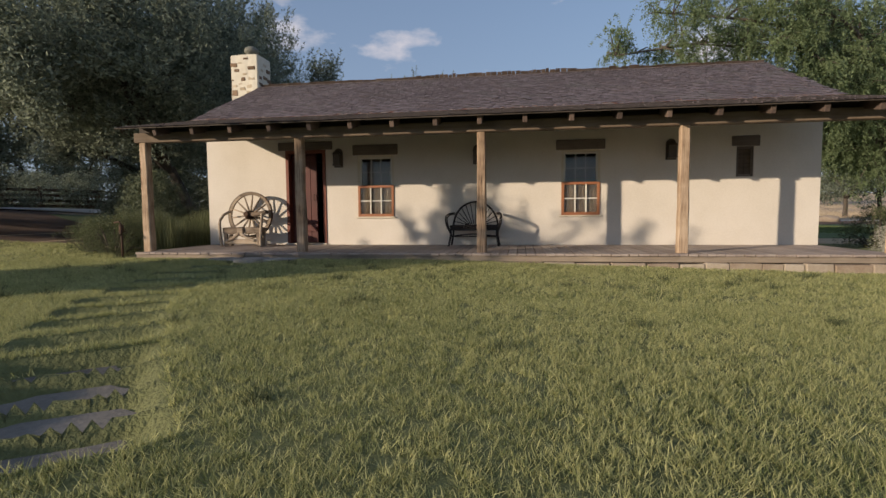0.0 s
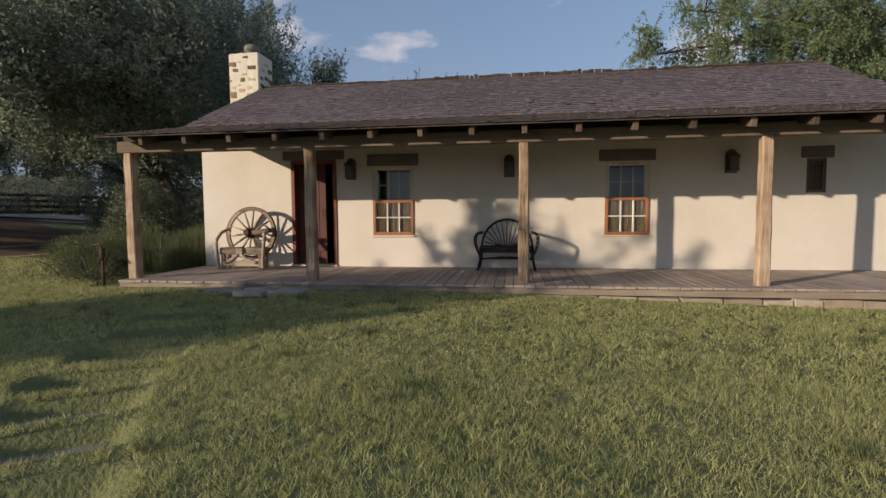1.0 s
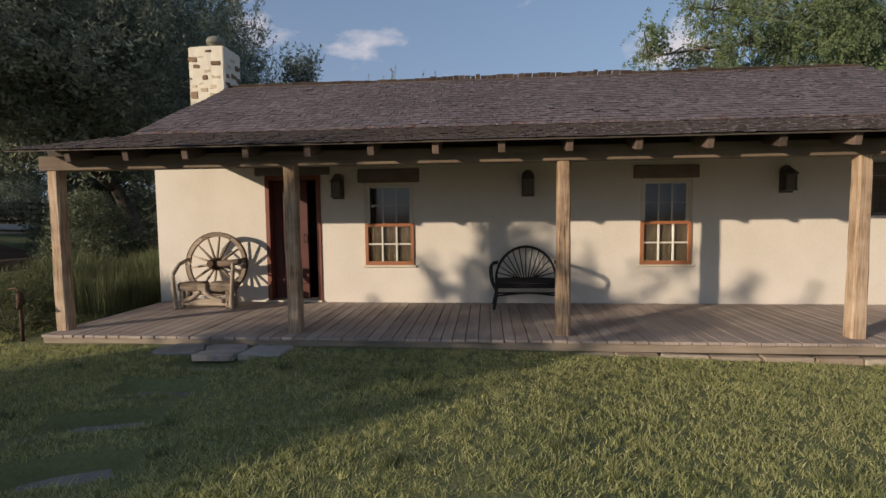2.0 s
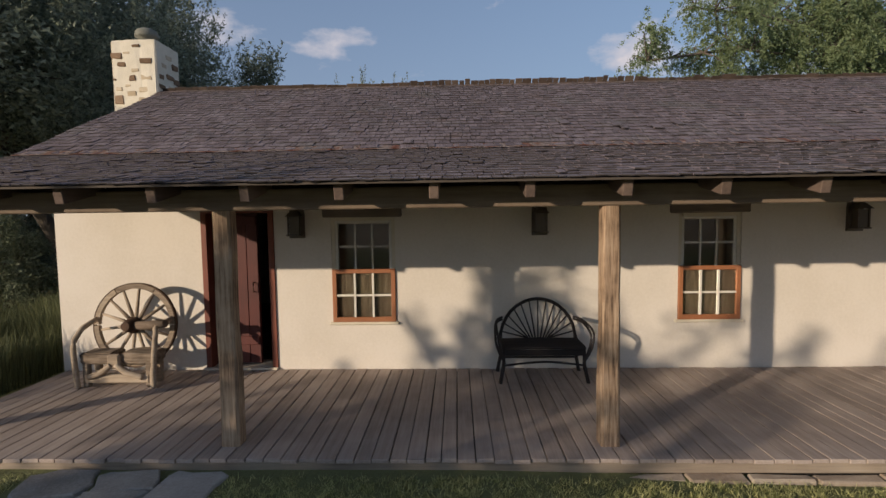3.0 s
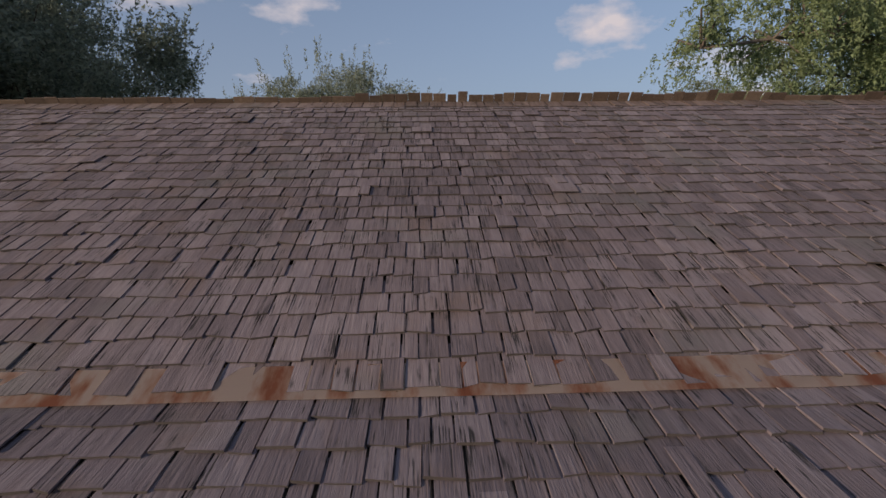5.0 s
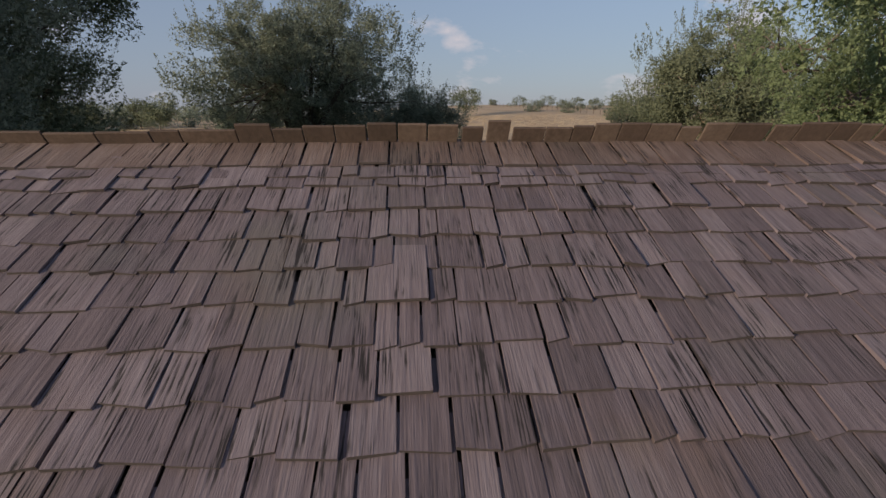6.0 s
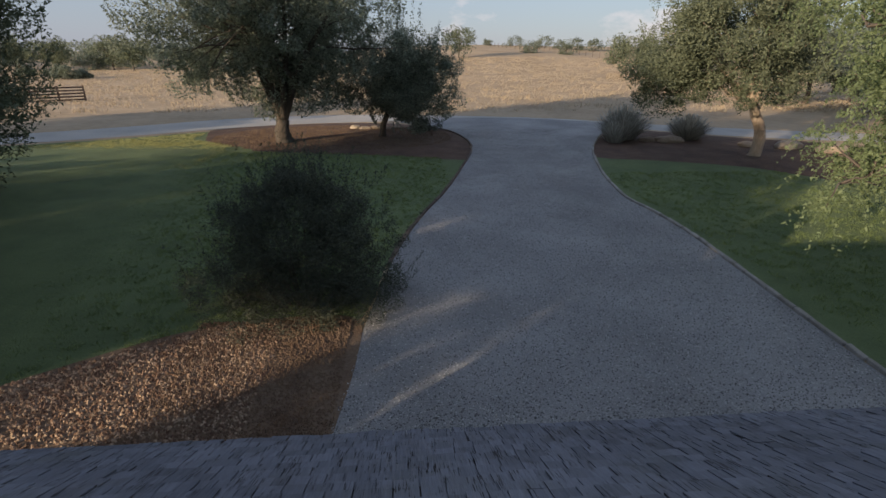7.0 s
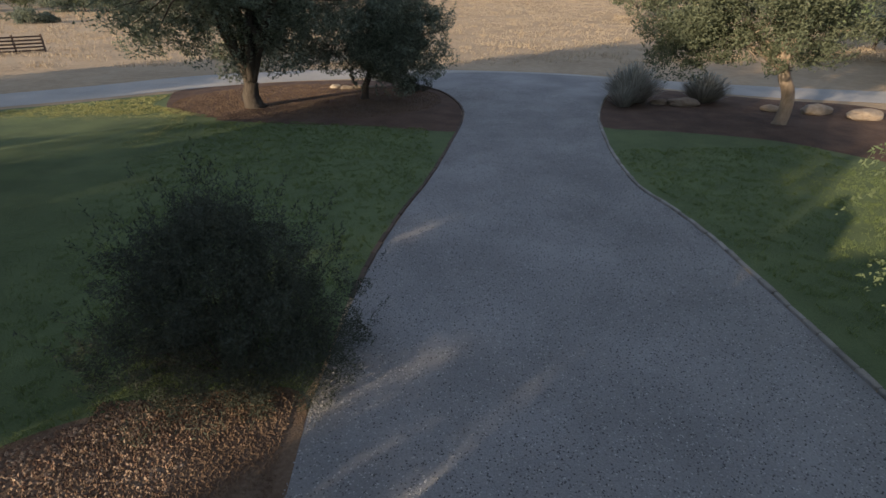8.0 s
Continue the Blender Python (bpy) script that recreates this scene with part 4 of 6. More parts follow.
MESQUITE_BOUGHS = [((12.4, 12.9, 3.6), (6.3, 12.0, 2.75), 1.7), ((11.6, 12.4, 5.2), (6.6, 11.6, 4.6), 2.0), ((12.0, 12.0, 6.2), (6.2, 10.6, 6.6), 2.1), ((12.6, 12.8, 7.4), (8.0, 12.0, 8.9), 2.1),
                   ((13.4, 12.6, 8.0), (11.0, 12.6, 10.2), 2.0), ((14.4, 12.0, 6.8), (13.4, 10.6, 9.0), 2.0), ((12.0, 14.0, 6.0), (8.4, 15.4, 6.4), 2.1), ((13.0, 14.6, 5.4), (10.6, 16.6, 4.6), 1.9),
                   ((12.2, 11.0, 5.0), (8.6, 9.0, 5.0), 1.8), ((12.0, 10.4, 6.4), (5.2, 7.8, 6.6), 2.0), ((9.0, 9.2, 6.9), (2.9, 7.4, 6.2), 1.6), ((9.6, 9.4, 7.2), (4.2, 7.6, 7.6), 1.8), ((11.4, 10.0, 7.6), (7.2, 8.4, 8.4), 2.0),
                   ((13.6, 13.4, 4.6), (9.4, 13.6, 3.6), 1.7), ((15.4, 12.4, 6.4), (16.8, 10.8, 8.6), 2.0), ((12.6, 12.4, 4.8), (8.0, 13.2, 4.4), 1.8), ((12.0, 13.0, 5.6), (7.2, 13.4, 5.6), 1.9), ((13.0, 13.4, 4.0), (8.8, 14.0, 3.0), 1.6), ((14.6, 14.2, 7.2), (13.2, 15.4, 9.6), 2.0)]
weeping_tree((16.4, 13.6), (-0.9, -0.5, 2.3), MESQUITE_BOUGHS, 44, 15, M_MESQUITE, M_MESQBARK, "feathery light-green mesquite hanging over the driveway edge", 14, 0.28)
# The darker leaf colour stands in for this oak's unlit side.
tree((-17.6, 20.3), (-17.9, 20.2, 6.0), (5.0, 4.8, 5.7), 420, 240, 0.145, M_OAKLEAF2, "dense live oak at the edge of the rear lawn, unlit look in its leaf colour", 15, 0.34, 8, 0.95, zmin=0.4, fork_at=0.25, hollow=0.15, extra=((-12.9, 20.6, 8.4), (0.6, 0.6, 1.2), 12), shoots=1.2)
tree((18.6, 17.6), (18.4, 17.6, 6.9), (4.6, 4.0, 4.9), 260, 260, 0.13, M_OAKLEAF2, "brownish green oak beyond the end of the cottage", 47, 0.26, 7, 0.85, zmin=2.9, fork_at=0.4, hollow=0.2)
tree((-12.8, 11.4), (-12.9, 11.2, 6.1), (3.4, 3.4, 4.7), 300, 260, 0.125, M_OAKLEAF, "dense dark oak close behind the cottage corner", 45, 0.26, 6, 0.75, zmin=1.0, hollow=0.15, extra=((-8.75, 11.0, 7.2), (0.4, 0.4, 0.9), 9), shoots=1.2)
# The extra lobe is an unseen addition that blocks sun streaks on the driveway.
tree((-12.3, 7.6), (-13.6, 4.6, 6.3), (5.2, 4.8, 3.7), 430, 230, 0.14, M_OAKLEAF, "tall live oak with a leaning trunk beside the cottage", 16, 0.21, 9, 0.85, zmin=2.5, fork_at=0.36, lean=(-0.7, -1.2), hollow=0.15, extra=((-12.9, 1.2, 5.1), (2.2, 1.9, 1.8), 75), shoots=1.2)
tree((-18.0, 12.4), (-18.0, 12.2, 7.4), (5.2, 5.0, 5.4), 340, 230, 0.15, M_OAKLEAF, "tall live oak by the plank fence", 22, 0.36, 8, 0.95, zmin=1.8, fork_at=0.3, hollow=0.15, extra=((-23.4, 12.6, 4.7), (2.2, 1.6, 1.9), 45), shoots=1.2)
tree((-23.5, 5.4), (-23.5, 5.6, 7.8), (6.0, 5.5, 6.4), 360, 250, 0.17, M_OAKLEAF, "tall dark live oak beside the plank fence", 17, 0.4, 8, 1.0, zmin=1.8, hollow=0.15, shoots=0.8)
for k, (x, y, r) in enumerate([(37, 54, 5.0), (43, 58, 5.5), (48, 50, 5), (33, 37, 4.6), (41, 45, 5.5), (40, 29, 5.0), (52, 38, 6.0), (-38, 30, 5.5), (-46, 24, 6.0), (-41, 26.5, 5.0), (-44, 19, 5.2), (-36, 34, 6.0), (-52, 16, 6.5)]):
    tree((x, y), (x, y, r + 0.4), (r, r, r * 0.85), 90, 110, 0.3, M_OAKLEAF, "dark oak in a far clump beyond the road", 23 + k, 0.25, 5, 1.1, zmin=0.9, group="far oaks", hollow=0.15)
# Two unseen oaks, added to keep the low sun off the rear lawn.
tree((-28.0, 2.2), (-28.0, 2.4, 7.6), (6.2, 5.6, 5.8), 340, 190, 0.22, M_OAKLEAF, "tall live oak out of view, added to shade the rear lawn", 41, 0.4, 8, 1.1, zmin=1.8, hollow=0.15)
tree((-20.3, 2.2), (-20.3, 2.4, 2.6), (2.9, 2.6, 2.3), 150, 220, 0.13, M_OAKLEAF, "low bushy oak out of view, added to shade the rear lawn's near part", 46, 0.2, 6, 0.75, zmin=0.4, hollow=0.15)
for k, (x, y) in enumerate([(-31, 7), (-37, 4.5), (-38, 0.5), (-42, 20), (-29.5, 9.5)]):
    tree((x, y), (x, y, 3.3), (3.4, 2.8, 2.1), 110, 100, 0.24, M_OAKLEAF, "low dark scrub oak behind the plank fence", 120 + k, 0.16, 5, 0.8, zmin=1.0, group="scrub oaks", hollow=0.15)
# the low spreading oak whose shade falls across the path and the porch
tree((-12.7, -10.7), (-12.75, -10.3, 3.0), (1.95, 1.6, 1.8), 85, 90, 0.15, M_OAKLEAF, "low spreading oak at the edge of the front lawn", 21, 0.24, 6, 0.45, zmin=0.7, hollow=0.35, extra=((-11.1, -10.5, 1.95), (1.1, 0.7, 0.3), 34), shoots=0.6)


def shrub(name, at, size, clumps, per, leaf, mat, label, seed, category="shrub", group="", clump_r=0.25, aspect=0.4, spiky=0.0):
    """A rounded bush of many stems and small leaves."""
    rng = np.random.default_rng(seed)
    x, y = at
    z = float(ground_z(x, y))
    t = thing(name, (x, y, z), label, category, group)
    sx, sy, sz = size
    d = rng.normal(size=(clumps, 3))
    d /= np.linalg.norm(d, axis=1, keepdims=True)
    lev = rng.uniform(0.0, 1.0, (clumps, 1)) ** 1.2
    wide = np.sqrt(np.clip(1 - ((lev - 0.26) / 0.76) ** 2, 0.05, 1)) * (0.82 + 0.18 * np.sin(4 * d[:, :1] + 3 * lev + seed))
    a = rng.uniform(0, 2 * np.pi, (clumps, 1))
    q = rng.uniform(0.1, 1.0, (clumps, 1)) ** 0.5
    cc = np.concatenate([x + sx * wide * q * np.cos(a), y + sy * wide * q * np.sin(a), z + sz * 0.92 * lev], 1)
    cc[:, 2] = np.maximum(cc[:, 2], z + 0.08)
    bm = bmesh.new()
    for q in cc[: min(clumps, 40)]:
        r = Vector((x + (q[0] - x) * 0.25, y + (q[1] - y) * 0.25, z - 0.02))
        q = Vector(q)
        tube(bm, [r, r.lerp(q, 0.55) + Vector((0, 0, 0.1 * sz)), q], [0.016, 0.010, 0.004], 4, False)
    tagged(part("stemwork", bm, M_BARK, t), kind="stuff")
    spread = clump_r * rng.uniform(0.6, 1.3, (clumps, 1)) * np.array([1.0, 1.0, 0.9])
    v, f = leaf_cloud(cc, spread, per, leaf, rng, 0.0, aspect)
    if spiky:
        n = int(clumps * spiky)
        foot = cc[rng.integers(0, clumps, n)]
        way = foot - np.array([x, y, z + 0.3 * sz])
        way /= np.linalg.norm(way, axis=1, keepdims=True)
        v2, f2 = shoot_leaves(foot, way, 0.3 * sz * rng.uniform(0.5, 1.2, n), 40, leaf, rng, aspect)
        v, f = np.concatenate([v, v2]), np.concatenate([f, f2 + len(v)])
    tagged(quads("foliage", v, f, mat, t), kind="stuff")
    return t


def plume_shrub(at, wide, tall, n, label, seed):
    """A fountain of thin arching silver stems."""
    rng = np.random.default_rng(seed)
    x, y = at
    z = float(ground_z(x, y))
    t = thing("silver_shrub", (x, y, z), label, "shrub", "silver shrubs")
    a = rng.uniform(0, 2 * np.pi, n)
    q = rng.uniform(0, 1, n) ** 0.6
    h = tall * rng.uniform(0.45, 1.0, n) * (1.05 - 0.45 * q ** 2)
    way = np.stack([np.cos(a), np.sin(a)], 1)
    foot = np.concatenate([np.array([x, y]) + way * (q * wide * 0.4)[:, None], np.full((n, 1), z - 0.02)], 1)
    side = np.stack([-np.sin(a), np.cos(a), np.zeros(n)], 1) * 0.022
    knee = foot + np.concatenate([way * (q * wide * 0.35)[:, None], (h * 0.6)[:, None]], 1)
    tip = foot + np.concatenate([way * (q * wide * 0.75)[:, None] + rng.normal(0, 0.08, (n, 2)), h[:, None]], 1)
    v = np.stack([foot - side, foot + side, knee + side * 1.3, knee - side * 1.3, tip + side * 0.9, tip - side * 0.9], 1).reshape(-1, 3)
    i = np.arange(n)[:, None] * 6
    f = np.concatenate([i + np.array([[0, 1, 2, 3]]), i + np.array([[3, 2, 4, 5]])], 0)
    tagged(quads("foliage", v, f, M_SAGE, t), kind="stuff")
    return t


def reeds(name, area, n, height, mat, label, seed, width=0.009, category="plants"):
    """A bed of upright thin stems."""
    rng = np.random.default_rng(seed)
    x0, x1, y0, y1 = area
    px, py = rng.uniform(x0, x1, n), rng.uniform(y0, y1, n)
    pz = ground_z(px, py)
    h = height * rng.uniform(0.5, 1.1, n) * (0.8 + 0.25 * np.sin(px * 3.3) * np.cos(py * 2.3))
    a = rng.uniform(0, 2 * np.pi, n)
    lean = rng.normal(0, 0.16, (n, 2)) * h[:, None]
    base = np.stack([px, py, pz - 0.01], 1)
    w = np.stack([np.cos(a), np.sin(a), np.zeros(n)], 1) * (width / 2)
    mid = base + np.stack([lean[:, 0] * 0.35, lean[:, 1] * 0.35, h * 0.6], 1)
    top = base + np.stack([lean[:, 0], lean[:, 1], h], 1)
    v = np.stack([base - w, base + w, mid + w * 0.9, mid - w * 0.9, top + w * 0.25, top - w * 0.25], 1).reshape(-1, 3)
    i = np.arange(n)[:, None] * 6
    f = np.concatenate([i + np.array([[0, 1, 2, 3]]), i + np.array([[3, 2, 4, 5]])], 0)
    return tagged(quads(name, v, f, mat), label, category, "", "stuff")


shrub("shrub", (-4.15, 12.7), (2.3, 1.75, 2.95), 560, 190, 0.06, M_SHRUB, "large dark feathery shrub at the corner of the pebble bed", 31, clump_r=0.26, aspect=0.3, spiky=0.8)
# Unseen shrub, sized to shade part of the pebble bed and the driveway.
shrub("shrub", (-9.25, 4.7), (1.6, 1.2, 3.4), 280, 200, 0.07, M_SHRUB, "dense shrub hidden behind the gable, added to shade bed and driveway", 30, clump_r=0.3, aspect=0.35)
plume_shrub((11.6, 33.9), 1.7, 2.1, 900, "silvery plumed grass shrub beside the driveway mouth", 32)
plume_shrub((10.6, 32.6), 0.9, 1.3, 420, "low silvery grass tussock at the driveway mouth", 132)
plume_shrub((15.7, 33.6), 1.35, 1.6, 900, "silvery sage shrub beside a pale boulder", 33)
shrub("low_shrub", (-0.6, 37.6), (1.3, 0.9, 0.9), 60, 80, 0.10, M_SHRUB, "low dark shrub under the oak", 34)
shrub("rosemary_bush", (-8.15, -1.75), (0.75, 0.65, 0.85), 90, 150, 0.045, M_REED, "grey-green rosemary bush beside the porch corner", 35, group="rosemary", clump_r=0.16, aspect=0.2)
shrub("rosemary_bush", (-9.1, -1.2), (0.7, 0.6, 0.7), 80, 130, 0.045, M_REED, "grey-green rosemary bush at the lawn's edge", 36, group="rosemary", clump_r=0.16, aspect=0.2)
reeds("tall_plants", (-9.9, -7.55, -0.8, 3.2), 15000, 0.95, M_REED, "tall soft green herbs growing along the cottage gable", 37)
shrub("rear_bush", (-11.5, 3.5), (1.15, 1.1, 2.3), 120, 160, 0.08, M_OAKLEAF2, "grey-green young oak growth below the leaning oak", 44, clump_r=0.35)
shrub("sage_bush", (6.5, -0.6), (0.75, 0.7, 0.7), 80, 140, 0.05, M_SAGE, "dry silvery bush at the far end of the porch", 38, clump_r=0.18, aspect=0.2)
shrub("sage_bush", (7.4, 1.6), (0.9, 0.9, 0.9), 80, 120, 0.06, M_REED, "green bush at the far end of the porch", 39, clump_r=0.2, aspect=0.2)

# (-13.8, 9.0) and (-16.0, 14.6) are added to block sun on the rear lawn.
for k, (x, y, r, h) in enumerate([(-14.8, 8.4, 1.6, 2.0), (-14.4, 6.6, 1.5, 2.3), (-17.2, 10.0, 1.8, 2.2), (-20, 15.5, 2.2, 2.4), (-33, 6, 2.2, 2.4), (-13.8, 9.0, 1.6, 2.7), (-16.0, 14.6, 1.8, 2.2), (-29, 14, 2.2, 2.4), (-27, 17, 2.0, 2.3), (-31, 17.5, 2.2, 2.5)]):
    shrub("understorey_bush", (x, y), (r, r, h), 90, 110, 0.12, M_OAKLEAF, "dark bushy undergrowth below the oaks by the fence", 140 + k, group="undergrowth", clump_r=0.42)

# far trees and brush on the pasture
FAR = [(14, 149, 5.6), (40.5, 99, 5.8), (64, 140, 4.0), (-58, 120, 4.5), (-66, 128, 5), (-76, 124, 4.6), (-88, 130, 5), (-98, 120, 5), (-46, 132, 4), (-112, 140, 6), (72, 120, 5), (47, 104, 4.6), (54, 108, 5), (50, 60, 5), (60, 74, 5.5), (44, 48, 4.6)]
for k, (x, y, r) in enumerate(FAR):
    z = float(ground_z(x, y))
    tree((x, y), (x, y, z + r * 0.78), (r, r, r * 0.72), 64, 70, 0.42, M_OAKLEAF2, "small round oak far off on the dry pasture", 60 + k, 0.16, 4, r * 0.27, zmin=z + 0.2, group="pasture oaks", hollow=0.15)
for k, (x, y, r) in enumerate([(-57.4, 96, 1.9), (-70, 128, 2.6), (-79, 146, 3.6), (-77, 154, 3.4), (-101, 155, 3.4), (-56, 98, 1.4), (-36, 96, 1.3), (-64, 104, 1.8), (-72, 108, 1.7), (-50, 136, 3), (-60, 140, 3.4), (-70, 138, 3), (-82, 142, 3.6), (-94, 138, 3.4), (-104, 132, 3.6), (-40, 142, 2.6), (-118, 136, 4), (44, 218, 3.6), (52, 204, 3.8), (55, 190, 2.8), (58, 184, 3.4), (63, 180, 3.4), (34, 224, 2.2), (38, 166, 3), (48, 162, 2.6), (64, 158, 3.2)]):
    shrub("brush", (x, y), (r * 1.3, r, r * 1.1), 34, 50, 0.28 + 0.06 * r, M_OAKLEAF, "low round brush on the dry pasture", 90 + k, group="pasture brush", clump_r=max(0.45, 0.3 * r))

rng = np.random.default_rng(150)
wx, wy = rng.uniform(-330, -52, 900), rng.uniform(168, 230, 900)
keep = np.sin(wx * 0.05) + 0.5 * np.sin(wx * 0.17 + 1) + rng.uniform(-1, 1, 900) > -0.9
wx, wy = wx[keep], wy[keep]
wc = np.stack([wx, wy, ground_z(wx, wy) + rng.uniform(0.6, 4.6, len(wx))], 1)
v, f = leaf_cloud(wc, np.full((len(wx), 1), 1.0) * np.array([3.0, 2.0, 1.7]), 40, 0.9, rng)
tagged(quads("far_woods", v, f, M_OAKLEAF), "dark line of woods along the far side of the pasture", "woods", "", "stuff")

# ======== chimney ========
chimney = thing("chimney", (-7.72, 2.95, 0.1), "pale mortared stone chimney with brown stones and a clay pot", "chimney")
CX0, CX1, CY0, CY1, CTOP = -8.07, -7.28, 2.46, 3.18, 5.31
bm = bmesh.new()
box(bm, CX0, CY0, 0.05, CX1, CY1, CTOP, 0.03)
bmesh.ops.subdivide_edges(bm, edges=bm.edges[:], cuts=5, use_grid_fill=True)
for v in bm.verts:
    v.co += Vector((RNG.uniform(-0.008, 0.008), RNG.uniform(-0.008, 0.008), RNG.uniform(-0.01, 0.01)))
body = part("chimney_shaft", bm, M_CHIM, chimney)
bm = bmesh.new()
box(bm, CX1 + 0.002, CY0 + 0.06, 0.05, WX0 - 0.003, CY1 - 0.06, 2.5)
part("chimney_breast", bm, M_CHIM, chimney)
# brown stones left bare in the mortar, and paler tan ones nearly flush with it
FRONT_STONES = [(0.00, 4.98, 0.20, 0.12, 0), (0.36, 5.17, 0.15, 0.05, 0), (0.10, 4.86, 0.15, 0.08, 0), (0.50, 4.90, 0.21, 0.09, 0), (0.30, 4.62, 0.11, 0.10, 0), (0.50, 4.62, 0.20, 0.12, 1), (0.22, 4.52, 0.11, 0.05, 1),
                (0.03, 4.22, 0.16, 0.15, 0), (0.02, 4.62, 0.06, 0.05, 0), (0.20, 5.06, 0.13, 0.07, 1), (0.24, 4.34, 0.18, 0.10, 1), (0.06, 4.44, 0.12, 0.08, 1), (0.46, 4.42, 0.16, 0.09, 1), (0.34, 4.76, 0.14, 0.07, 1), (0.45, 4.22, 0.14, 0.12, 1)]
SIDE_STONES = [(0.48, 4.92, 0.20, 0.10, 0), (0.30, 4.72, 0.22, 0.08, 0), (0.06, 4.66, 0.16, 0.10, 0), (0.52, 4.66, 0.18, 0.12, 0), (0.14, 4.88, 0.18, 0.09, 1), (0.04, 4.48, 0.2, 0.1, 0), (0.36, 4.52, 0.2, 0.09, 1), (0.30, 5.06, 0.2, 0.08, 1)]
for face, stones in (("front", FRONT_STONES), ("side", SIDE_STONES)):
    for u, z0, w, hh, pale in stones:
        bm = bmesh.new()
        proud = 0.004 if pale else 0.012
        if face == "front":
            stone_block(bm, CX0 + u, CY0 - proud, z0, CX0 + u + w, CY0 + 0.05, z0 + hh, 0.012, RNG)
        else:
            stone_block(bm, CX1 - 0.05, CY0 + u, z0, CX1 + proud, CY0 + u + w, z0 + hh, 0.012, RNG)
        part("stone", bm, M_TANSTONE if pale else M_CHIMSTONE, body)
bm = bmesh.new()
tube(bm, [(-7.66, 2.86, CTOP + q) for q in (-0.05, 0.13, 0.15, 0.20, 0.27, 0.31, 0.33)], [0.125, 0.12, 0.19, 0.195, 0.17, 0.10, 0.03], 18)
part("chimney_pot", bm, M_CLAY, chimney, "grey clay chimney pot with a thick rim")

# ======== lanterns ========
def lantern(x, z):
    t = thing("wall_lantern", (x, -0.02, z), "dark bronze lantern with an arched back fixed to the wall", "lantern", "wall lanterns")
    bm = bmesh.new()
    ring = [(-0.095, 0.0), (0.095, 0.0), (0.095, 0.30)] + [(0.095 * math.cos(a), 0.30 + 0.11 * math.sin(a)) for a in np.linspace(0, math.pi, 9)[1:-1]] + [(-0.095, 0.30)]
    f = bm.faces.new([bm.verts.new((x + float(u), 0.0, z + float(w))) for u, w in ring])
    r = bmesh.ops.extrude_face_region(bm, geom=[f])
    bmesh.ops.translate(bm, verts=[g for g in r["geom"] if isinstance(g, bmesh.types.BMVert)], vec=(0, -0.025, 0))
    bmesh.ops.recalc_face_normals(bm, faces=bm.faces[:])
    part("back_plate", bm, M_LANTERN, t)
    bm = bmesh.new()
    for sx in (-1, 1):
        for yy in (-0.15, -0.04):
            box(bm, x + sx * 0.065 - 0.008, yy - 0.008, z + 0.05, x + sx * 0.065 + 0.008, yy + 0.008, z + 0.27)
    box(bm, x - 0.085, -0.17, z + 0.03, x + 0.085, -0.026, z + 0.05, 0.004)
    part("cage", bm, M_LANTERN, t)
    bm = bmesh.new()
    made = bmesh.ops.create_cone(bm, cap_ends=True, segments=4, radius1=0.13, radius2=0.03, depth=0.09, matrix=Matrix.Translation((x, -0.095, z + 0.315)) @ Matrix.Rotation(math.pi / 4, 4, "Z"))
    part("cap", bm, M_LANTERN, t)
    bm = bmesh.new()
    box(bm, x - 0.055, -0.145, z + 0.052, x + 0.055, -0.045, z + 0.265)
    part("glass", bm, M_LAMPGLASS, t, "dusty amber lantern glass")


for x in (-4.14, -1.13, 2.66):
    lantern(x, 1.97)

